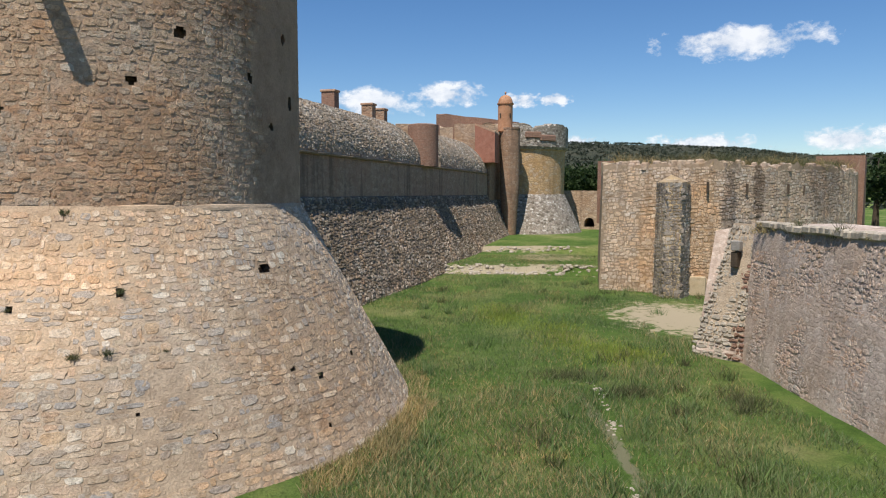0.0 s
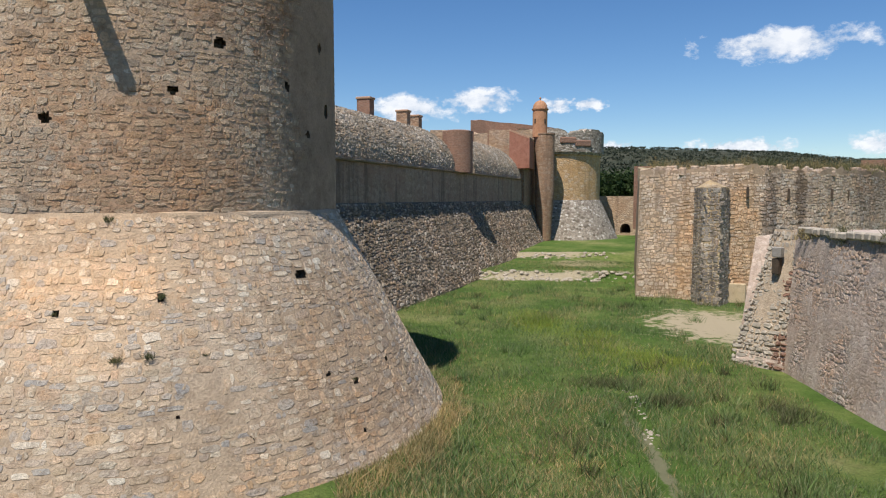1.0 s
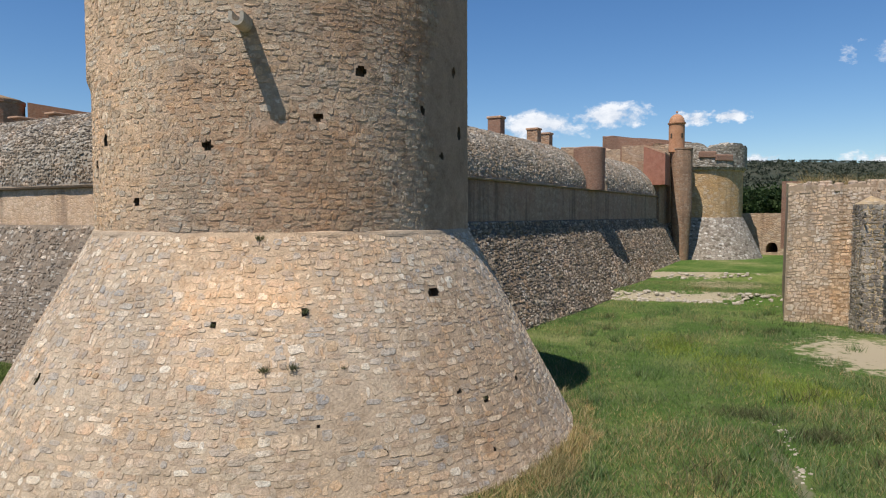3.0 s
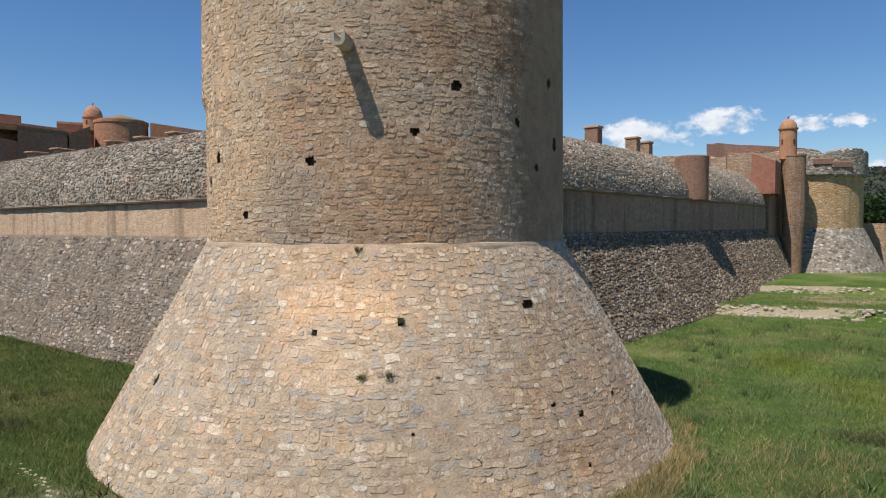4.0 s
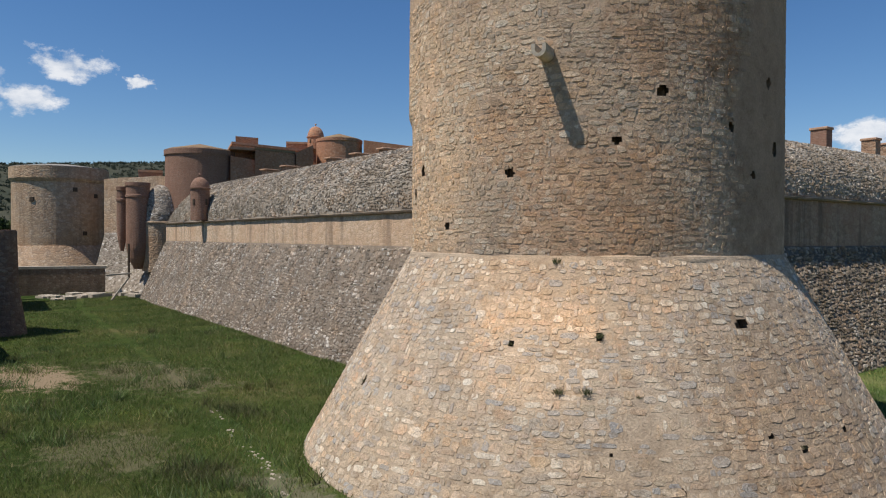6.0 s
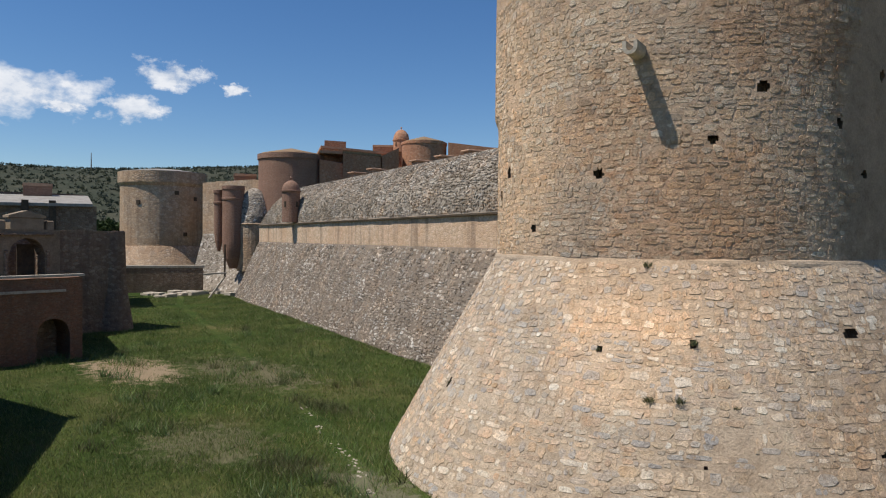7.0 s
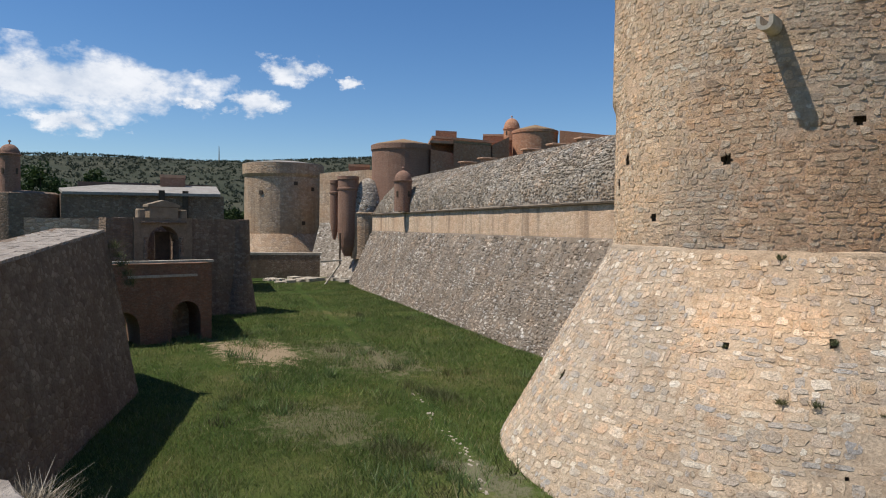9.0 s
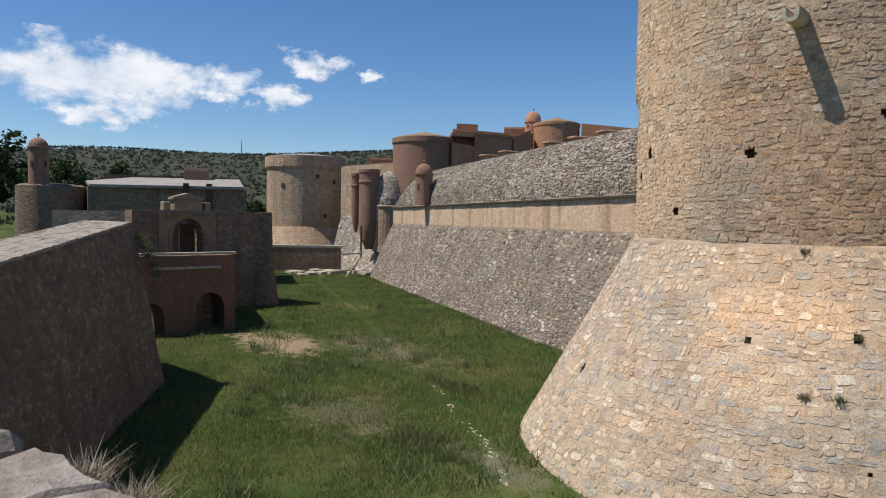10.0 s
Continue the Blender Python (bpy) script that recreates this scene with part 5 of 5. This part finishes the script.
arr, sh = stones(end_surf, 0.05, 2.45, 0.0, 5.9, 0.19, 0.3, 0.06, rr, None, 0.22, 0.98)
brick = (sh[:, 0] > 1.7) & (np.sin(sh[:, 1] * 2.1) > 0.1)
stone_parts("stone", arr[~brick], M_PALE, rag)
stone_parts("brick", arr[brick], M_BRICK, rag)
part("drain_box", box((13.2, 30.75, 4.85), (0.36, 0.4, 0.45), 40, 0.03), M_ROOF, rag, "pale weathered drain box")
# Dark box painted as the shade of the drain slot.
part("drain_slot", box((13.22, 30.85, 4.1), (0.4, 0.3, 0.7), 40, 0.03), M_WOOD_VOID, rag)
cap = thing("wall_coping", "worn coping stones on the counterscarp wall", "coping", (13.9, 20, 6.1))
y = 30.4
while y > 12:
    w1 = rr.uniform(0.35, 0.8)
    part("stone", box((14.0 + rr.uniform(-0.05, 0.06), y - w1 / 2, 5.88 + rr.uniform(-0.06, 0.05)), (0.5, w1 * 0.96, 0.3), rr.uniform(-4, 4), 0.06), M_COPING if rr.random() < 0.7 else M_PALE, cap)
    y -= w1

# near coping that edges the viewpoint
cop = thing("parapet_coping", "pale flat coping stones on the parapet edge", "coping", (-3, 0, 6.3))
for k in range(9):
    rr = random.Random(40 + k)
    c = Vector((-3.0 - 0.62 * (k - 2) * 0.95, 0.0 - 0.62 * (k - 2) * 0.3, 6.4))
    slab = box((c.x, c.y - 0.25, c.z), (0.62, 0.8 + rr.uniform(-0.08, 0.1), 0.26 + rr.uniform(-0.03, 0.04)), 18 + rr.uniform(-4, 4), 0.05)
    bmesh.ops.subdivide_edges(slab, edges=slab.edges[:], cuts=4, use_grid_fill=True)
    for v in slab.verts:
        q = v.co * 6.0
        v.co += Vector((noise.noise(q), noise.noise(q + Vector((9, 0, 0))), noise.noise(q + Vector((0, 9, 0))) * 0.9)) * 0.035
        v.co.z += 0.02 * noise.noise(v.co * 17)
    part("stone", slab, M_COPING_OLD, cop)


# ---- plants ----
def blades(points, height, width, rng, lean=0.5):
    n = len(points)
    g = np.random.RandomState(rng)
    P = np.array(points)
    a = g.uniform(0, 2 * math.pi, n)
    h = np.array(height) * g.uniform(0.5, 1.3, n)
    wd = width * g.uniform(0.6, 1.3, n)
    side = np.stack([np.cos(a), np.sin(a), 0 * a], 1) * wd[:, None]
    tip = P + np.stack([g.normal(0, lean, n) * h, g.normal(0, lean, n) * h, h], 1)
    v = np.stack([P - side, P + side, tip], 1).reshape(-1, 3)
    me = bpy.data.meshes.new("blades")
    me.vertices.add(3 * n)
    me.vertices.foreach_set("co", v.ravel())
    me.loops.add(3 * n)
    me.loops.foreach_set("vertex_index", np.arange(3 * n, dtype=np.int32))
    me.polygons.add(n)
    me.polygons.foreach_set("loop_start", np.arange(0, 3 * n, 3, dtype=np.int32))
    me.update(calc_edges=True)
    return me


M_GRASS = leaf_mat("grass_blades", [(0.095, 0.165, 0.05), (0.14, 0.215, 0.065), (0.20, 0.265, 0.095), (0.075, 0.125, 0.04), (0.27, 0.29, 0.15), (0.12, 0.19, 0.075)])
M_LAWN = leaf_mat("lush_blades", [(0.08, 0.125, 0.03), (0.12, 0.17, 0.042), (0.16, 0.195, 0.06), (0.10, 0.14, 0.038), (0.23, 0.22, 0.105)])
M_DRY = leaf_mat("dry_grass", [(0.42, 0.32, 0.15), (0.34, 0.26, 0.12), (0.50, 0.40, 0.22), (0.22, 0.2, 0.08)])
M_WEED = leaf_mat("weeds", [(0.10, 0.11, 0.05), (0.16, 0.15, 0.08), (0.07, 0.09, 0.03)])
M_LEAF = leaf_mat("tree_leaves", [(0.02, 0.04, 0.012), (0.035, 0.06, 0.018), (0.05, 0.075, 0.025)])
M_TWIG = leaf_mat("dry_twigs", [(0.30, 0.26, 0.19), (0.22, 0.19, 0.14), (0.40, 0.36, 0.28)], 0.1)
M_SCRUB = leaf_mat("hill_scrub_leaves", [(0.04, 0.05, 0.034), (0.05, 0.062, 0.04), (0.062, 0.072, 0.048)])


def in_ditch(x, y):
    t = math.hypot(x - TC[0], y - TC[1])
    if t < R_FOOT - 0.4:
        return False
    nl, nr = LEFT.w.x * x + LEFT.w.y * y, RIGHT.w.x * x + RIGHT.w.y * y
    if (nl > 18.8 and x < TC[0]) or (nr > 18.0 and y > TC[1] and x > TC[0]):
        return False
    if x > 12.2 and y < 31.5:
        return False
    return not (x < -3 and y < 2.5 + 0.0 * x) and y > 2


rng = np.random.RandomState(3)
near, dry, lawn = [], [], []
LEFT_PATH = [(-90.0, 40.5), (-75.0, 33.4), (-52.0, 26.0), (-35.5, 20.5), (-26.0, 17.0), (-18.3, 14.0), (-14.1, 11.6), (-11.0, 9.5)]
RIGHT_PATH = [(7.5, 36.0), (6.0, 27.0), (5.5, 22.0), (5.0, 18.0), (4.4, 14.5), (4.2, 12.0)]


def path_gap(x, y, line):
    best = 99.0
    for (ax, ay), (bx, by) in zip(line, line[1:]):
        dx, dy = bx - ax, by - ay
        t = max(0.0, min(1.0, ((x - ax) * dx + (y - ay) * dy) / (dx * dx + dy * dy)))
        best = min(best, math.hypot(x - ax - dx * t, y - ay - dy * t))
    return best


while len(near) + len(lawn) < 420000:
    if rng.rand() < 0.5:
        a, d = radians(rng.uniform(-12, 36)), 14 + 60 * rng.rand() ** 1.5
    else:
        a, d = radians(rng.uniform(-89, -38)), 14 + 80 * rng.rand() ** 1.4
    x, y = d * math.sin(a), d * math.cos(a)
    if not in_ditch(x, y):
        continue
    bare = noise.noise((x * 0.35, y * 0.35, 9))
    if rng.rand() < -1.6 * bare - 0.1:
        continue
    if ((x - 14) / 4) ** 2 + ((y - 40.5) / 6) ** 2 < 0.8 + bare or ((x + 40) / 5.5) ** 2 + ((y - 15) / 2.6) ** 2 < 0.7 + bare:
        continue
    trod = min(path_gap(x, y, LEFT_PATH), path_gap(x, y, RIGHT_PATH))
    if trod < 0.08 + 0.22 * rng.rand() + 0.16 * noise.noise((x * 0.8, y * 0.8, 0)):
        continue
    t = math.hypot(x - TC[0], y - TC[1])
    (lawn if x < -9 and rng.rand() > 0.06 and trod > 0.9 * rng.rand() else dry if (t < R_FOOT + 0.55 + 0.5 * noise.noise((x, y, 0)) and x > -9 and rng.rand() < 0.8) or rng.rand() < (0.13 + 0.35 * noise.noise((x * 0.2, y * 0.2, 4)) if x > -5 else 0.04) else near).append((x, y, floor_z(x, y) - 0.03))
for nm, pts, mat, hh in (("grass", near, M_GRASS, 0.17), ("lush_grass", lawn, M_LAWN, 0.17), ("dry_grass", dry, M_DRY, 0.22)):
    me = blades(pts, [hh * (0.75 + 1.1 * max(0.0, noise.noise((q[0] * 0.3, q[1] * 0.3, 21)) + 0.25)) for q in pts], 0.014, 5)
    me.materials.append(mat)
    tagged(new(nm, me), "uneven green meadow grass in the ditch" if nm == "grass" else "deep green lush grass beside the long wall" if nm == "lush_grass" else "straw-coloured dry grass at the tower foot", "grass", kind="stuff")


# pale pebbles on the two trodden lines
peb_rng = np.random.RandomState(64)
for line, n_peb, first in ((LEFT_PATH, 130, 4), (RIGHT_PATH, 110, 1)):
    pv, pf = [], []
    while len(pf) < n_peb * 5:
        k = peb_rng.randint(first, len(line) - 1)
        t = peb_rng.rand()
        x = line[k][0] + (line[k + 1][0] - line[k][0]) * t + peb_rng.normal(0, 0.1)
        y = line[k][1] + (line[k + 1][1] - line[k][1]) * t + peb_rng.normal(0, 0.1)
        if noise.noise((x * 0.7, y * 0.7, 12)) < -0.1:
            continue
        z, r = floor_z(x, y), peb_rng.uniform(0.025, 0.075)
        b = len(pv)
        a0 = peb_rng.uniform(0, 6.3)
        for rr_, zz in ((r, -0.02), (r * 0.65, r * 0.5)):
            pv += [(x + rr_ * math.cos(a0 + q * 1.57) * (1.4 if q % 2 else 1), y + rr_ * math.sin(a0 + q * 1.57), z + zz) for q in range(4)]
        pf += [(b + q, b + (q + 1) % 4, b + 4 + (q + 1) % 4, b + 4 + q) for q in range(4)] + [(b + 4, b + 5, b + 6, b + 7)]
    tagged(new("path_pebbles", mesh_of("path_pebbles", pv, pf, M_COPING)), "pale pebbles scattered along a narrow trodden path", "pebbles", kind="stuff")


# coarser grass along the far stretch beside the sunlit wall
far_rng = np.random.RandomState(44)
far_pts = []
while len(far_pts) < 45000:
    s, q = far_rng.uniform(28, 92), 18.7 - 17 * far_rng.rand() ** 1.5
    x, y, _ = LEFT.p(s, q, 0)
    if in_ditch(x, y) and x < -20 - 14 * far_rng.rand() and path_gap(x, y, LEFT_PATH) > 0.4 and noise.noise((x * 0.2, y * 0.2, 15)) > -0.35:
        far_pts.append((x, y, floor_z(x, y) - 0.03))
me = blades(far_pts, 0.2, 0.025, 51, 0.6)
me.materials.append(M_LAWN)
tagged(new("tall_grass", me), "taller deep green grass along the wall foot", "grass", kind="stuff")

# taller clumps and flowering weeds in the meadow
gm2 = np.random.RandomState(21)
for nm, mat, count, hgt, label in (("meadow_clump", M_GRASS, 130, 0.5, "taller bright green clumps of meadow weeds"), ("dark_clump", M_WEED, 70, 0.45, "dark grey-green thistles and weeds")):
    pts = []
    while len(pts) < count * 60:
        a, d = radians(gm2.choice((gm2.uniform(-3, 34), gm2.uniform(-86, -44)))), gm2.uniform(15, 58)
        x, y = d * math.sin(a), d * math.cos(a)
        if not in_ditch(x, y) or noise.noise((x * 0.15, y * 0.15, 6)) < 0.02:
            continue
        rad = gm2.uniform(0.2, 0.9)
        for _ in range(60):
            px, py = x + gm2.normal(0, rad * 0.5), y + gm2.normal(0, rad * 0.5)
            if in_ditch(px, py):
                pts.append((px, py, floor_z(px, py) - 0.03))
    me = blades(pts, hgt, 0.02, 33, 0.5)
    me.materials.append(mat)
    tagged(new(nm, me), label, "weeds", kind="stuff")


M_FLOWER = leaf_mat("flowering_grass", [(0.26, 0.33, 0.06), (0.20, 0.28, 0.05), (0.36, 0.38, 0.06), (0.16, 0.24, 0.05)])
for nm, mat, count, hgt, spots, label in (("flowering_grass", M_FLOWER, 9000, 0.26, ((6.0, 35.0, 1.5, 4.5), (8.2, 31.0, 1.6, 2.0), (3.5, 41, 1.4, 3.0)), "bright yellow-green flowering grass in the meadow"), ("thistle_patch", M_WEED, 3600, 0.34, ((5.2, 27.2, 1.6, 0.8), (7.0, 24.8, 1.0, 0.7), (10.8, 24.0, 0.8, 1.6), (-25.0, 17.6, 1.8, 0.7), (-19.5, 12.0, 1.5, 0.8)), "grey-green patch of thistles in the grass")):
    pts = []
    for k in range(count):
        cx, cy, rx, ry = spots[k % len(spots)]
        x, y = cx + gm2.normal(0, rx * 0.55), cy + gm2.normal(0, ry * 0.55)
        if in_ditch(x, y):
            pts.append((x, y, floor_z(x, y) - 0.03))
    me = blades(pts, hgt, 0.013, 71, 0.6)
    me.materials.append(mat)
    tagged(new(nm, me), label, "weeds", kind="stuff")


def tuft(c, r, n, mat, label, seed, name="wall_weed"):
    g = np.random.RandomState(seed)
    pts = [(c[0] + g.normal(0, r * 0.25), c[1] + g.normal(0, r * 0.25), c[2] + g.normal(0, r * 0.12)) for _ in range(n)]
    me = blades(pts, r * 0.6, 0.012 if r > 0.16 else 0.003, seed, 0.7)
    me.materials.append(mat)
    return tagged(new(name, me), label, "weed", "weeds in the masonry")


for k, (phi, z, r) in enumerate(((18.7, 6.82, 0.3), (21.2, 3.58, 0.28), (25.9, 3.6, 0.34), (28.3, 4.92, 0.26), (11.1, 4.64, 0.2), (34.6, 3.54, 0.2), (61, 2.3, 0.2), (-25, 3.0, 0.2))):
    p, nn = batter_surf(np.array([radians(phi) * 8.5]), np.array([z]))
    tuft(p[0] + nn[0] * 0.03, r * 0.72, 70, M_WEED, "small grey-green weed rooted in the tower wall", 60 + k)
for k, (x, y) in enumerate(((-3.15, 0.16), (-2.8, 0.27))):
    tuft((x, y, 6.5), 0.16, 600, M_TWIG, "dry grey twiggy weed growing on the parapet", 90 + k)

g0 = random.Random(15)
for k in range(5):
    tuft((-32.7 + 0.1 * k, 5.9 + 0.14 * k, 6.5 - 0.4 * k), 0.5, 110, M_WEED, "grey bush hanging on the wall corner", 700 + k)
for k in range(26):
    y = 12 + 18.3 * g0.random()
    tuft((13.85 + g0.uniform(-0.15, 0.3), y, 5.95 + g0.uniform(-0.25, 0.2)), g0.uniform(0.25, 0.6), 60, M_WEED if g0.random() < 0.5 else M_DRY, "straggly weed hanging from the wall top", 400 + k)
for k in range(46):
    t = g0.random() ** 0.8 * (face_run[-1] - 2)
    p, nn = bastion_surf(np.array([t]), np.array([9.5]))
    tuft(p[0] - nn[0] * g0.uniform(0.2, 2.5), g0.uniform(0.8, 1.7), 160, M_WEED if g0.random() < 0.6 else M_DRY, "grassy weed clump on the bastion top", 500 + k)


def tree(c, h, r, seed, trunk=0.3):
    g = random.Random(seed)
    ob = thing("tree", "dark green bushy tree beyond the walls", "tree", c, "trees beyond the walls")
    part("trunk", lathe(c, [(trunk * 1.4, c[2] - 0.5), (trunk, c[2] + h * 0.25), (trunk * 0.5, c[2] + h * 0.7), (0.05, c[2] + h * 0.9)], 0, 360, 8, 0.05), M_WOOD_VOID, ob)
    quads, faces = [], []
    lumps = [(g.gauss(0, r * 0.45), g.gauss(0, r * 0.45), h * g.uniform(0.35, 0.95), r * g.uniform(0.25, 0.5)) for _ in range(16)]
    for lx, ly, lz, lr in lumps:
        for _ in range(130):
            d = Vector((g.gauss(0, 1), g.gauss(0, 1), g.gauss(0, 0.8))).normalized() * lr * g.uniform(0.5, 1.1)
            p = Vector((c[0] + lx, c[1] + ly, c[2] + lz)) + d
            s = 0.07 * r * g.uniform(0.6, 1.4)
            e1 = Vector((g.gauss(0, 1), g.gauss(0, 1), g.gauss(0, 1))).normalized() * s
            e2 = Vector((g.gauss(0, 1), g.gauss(0, 1), g.gauss(0, 1))).normalized() * s
            b = len(quads)
            quads += [tuple(p - e1), tuple(p + e2), tuple(p + e1), tuple(p - e2)]
            faces.append((b, b + 1, b + 2, b + 3))
    part("crown", (quads, faces), M_LEAF, ob)


for k, (az, d, h, r) in enumerate(((32.2, 96, 8.5, 3.2), (33.6, 92, 6.5, 3.0), (31.2, 110, 7.5, 3.0), (10.6, 150, 9, 4.5), (11.8, 160, 9, 4.5), (12.8, 155, 8, 4.0), (9.8, 170, 10, 4), (-88.9, 120, 15.5, 4.2), (-91.0, 118, 16, 5), (-80.6, 170, 15.5, 4.2), (-84.3, 165, 15, 5), (-83.0, 175, 13, 4), (18.2, 130, 5, 2.4), (-71, 140, 7, 4), (-72.5, 150, 6, 4))):
    x, y = at(az, d).xy
    tree((x, y, max(4.0, floor_z(x, y))), h, r, 200 + k)

# scrub on the hills
g = np.random.RandomState(8)
scrub = []
for _ in range(9000):
    a = radians(g.choice((g.uniform(-95, -55), g.uniform(5, 38))))
    d = g.uniform(260, 950)
    x, y = d * math.sin(a), d * math.cos(a)
    b = floor_z(x, y)
    s = g.uniform(1.2, 3.4)
    for _ in range(7):
        scrub.append((x + g.normal(0, s * 0.4), y + g.normal(0, s * 0.4), b - 0.3 + g.uniform(0, s * 0.5)))
me = blades(scrub, 1.4, 0.8, 12, 0.6)
me.materials.append(M_SCRUB)
tagged(new("hill_scrub", me), "dark scrub and pines scattered over the hills", "scrub", kind="stuff")

mast = thing("lattice_mast", "thin grey lattice mast on the far ridge", "mast", at(-72.0, 700))
mz = floor_z(*at(-72.0, 700).xy)
part("pole", lathe(at(-72.0, 700), [(0.7, mz - 2), (0.25, mz + 15)], 0, 360, 6), M_FARGREY, mast)


# ---- clouds ----
def cloud_mat(k, wide, tall):
    m = bpy.data.materials.new("cloud_vapour")
    m.use_nodes = True
    n, l = m.node_tree.nodes, m.node_tree.links
    n.remove(n["Principled BSDF"])
    tc, mp, ln = n.new("ShaderNodeTexCoord"), n.new("ShaderNodeMapping"), n.new("ShaderNodeVectorMath")
    mp.inputs["Location"].default_value, mp.inputs["Scale"].default_value = (-1, -1, 0), (2, 2, 0)
    l.new(tc.outputs["Generated"], mp.inputs[0])
    ln.operation = "LENGTH"
    l.new(mp.outputs[0], ln.inputs[0])
    stretch = n.new("ShaderNodeMapping")
    stretch.inputs["Scale"].default_value = (max(1.0, wide / tall * 0.75), 1.1, 1)
    stretch.inputs["Location"].default_value = (7.3 * k, 3.1 * k, 0)
    l.new(tc.outputs["Generated"], stretch.inputs[0])
    nz = noise_of(n, l, stretch.outputs[0], 1.6, 9, 0.62)
    s = n.new("ShaderNodeMath")
    s.operation = "MULTIPLY_ADD"
    l.new(nz, s.inputs[0])
    s.inputs[1].default_value = 2.6
    neg = n.new("ShaderNodeMath")
    neg.operation = "MULTIPLY_ADD"
    l.new(ln.outputs["Value"], neg.inputs[0])
    neg.inputs[1].default_value, neg.inputs[2].default_value = -1.0, -0.5
    l.new(neg.outputs[0], s.inputs[2])
    alpha = ramp(n, l, s.outputs[0], [(0.0, (0, 0, 0)), (0.45, (0.9, 0.9, 0.9))])
    em, tr, mix = n.new("ShaderNodeEmission"), n.new("ShaderNodeBsdfTransparent"), n.new("ShaderNodeMixShader")
    l.new(ramp(n, l, nz, [(0.4, (0.62, 0.68, 0.78)), (0.62, (0.92, 0.93, 0.96))]), em.inputs[0])
    em.inputs[1].default_value = 0.95
    l.new(alpha, mix.inputs[0])
    l.new(tr.outputs[0], mix.inputs[1])
    l.new(em.outputs[0], mix.inputs[2])
    l.new(mix.outputs[0], n["Material Output"].inputs[0])
    return m


CLOUDS = [(22.9, 11.3, 14.5, 3.0), (0.3, 7.9, 7.5, 2.4), (6.4, 7.5, 3.4, 1.5), (8.9, 7.6, 3.4, 1.4), (-5.8, 7.3, 8.5, 3.0), (20.6, 3.9, 10, 1.6), (30.2, 3.9, 8, 2.2), (11, 4.0, 5, 1.6),
          (-82.5, 10.3, 25, 6.0), (-66.5, 12.3, 7, 2.8), (-69.2, 9.6, 5.5, 2.8), (-73.8, 9.4, 3.6, 1.1), (-61.7, 11.5, 2.8, 1.3), (-82, 7.4, 9, 2.6)]
for k, (az, el, wide, tall) in enumerate(CLOUDS):
    d = 2900 + 12 * k
    c = at(az, d * math.cos(radians(el)), 7.4 + d * math.sin(radians(el)))
    hw, hh = d * math.tan(radians(wide / 2)), d * math.tan(radians(tall / 2))
    ob = new("cloud", mesh_of("cloud", [(-hw, -hh, 0), (hw, -hh, 0), (hw, hh, 0), (-hw, hh, 0)], [(0, 1, 2, 3)], cloud_mat(k + 1, wide, tall)))
    ob.matrix_world = look(c, (0, 0, 7.4))
    tagged(ob, "soft white fair-weather cloud in the blue sky", "cloud", kind="structure")

# ---- stones of the round tower, last ----
rng_t = random.Random(77)
open_hole = near_hole(SHAFT_HOLES, R_SHAFT)


def bare_shaft(s, h):
    """The shaft is smoothly rendered round its shaded side, and its stones are patchily plastered over."""
    phi = math.degrees(s / R_SHAFT)
    v = noise.noise((s * 0.45, h * 0.45, 3.0))
    return open_hole(s, h) or phi > 66 + 14 * v or (v > 0.42 and noise.noise((s * 3, h * 3, 1)) > -0.1)


arr, sh = stones(shaft_surf, radians(-62) * R_SHAFT, radians(112) * R_SHAFT, Z_CORD + 0.02, 15.5, 0.165, 0.26, 0.014, rng_t, bare_shaft, 0.2, 1.0, 0.88)
stone_stuff("shaft_facing", arr, M_SHAFT, tower, "weathered tan and grey wall stones")
low_hole = near_hole(BATTER_HOLES, 8.5)


def bare_batter(s, h):
    v = noise.noise((s * 0.5, h * 0.5, 8.0))
    return low_hole(s, h) or (v > 0.4 and noise.noise((s * 2.7, h * 2.7, 2)) > 0.0)


arr, sh = stones(batter_surf, radians(-75) * 8.5, radians(125) * 8.5, -0.2, Z_CORD - 0.1, 0.185, 0.29, 0.014, rng_t, bare_batter, 0.2, 1.0, 0.9)
front = (np.abs(sh[:, 0] - radians(24) * 8.5) < 2.6) & (np.abs(sh[:, 1] - 5.0) < 1.9)
stone_stuff("batter_facing", arr[~front], M_BATTER, tower, "cream, buff and blue-grey facing stones")
stone_parts("stone", arr[front][:300], M_BATTER_ONE, batter)
if front.sum() > 300:
    stone_stuff("batter_facing", arr[front][300:], M_BATTER, tower, "cream, buff and blue-grey facing stones")
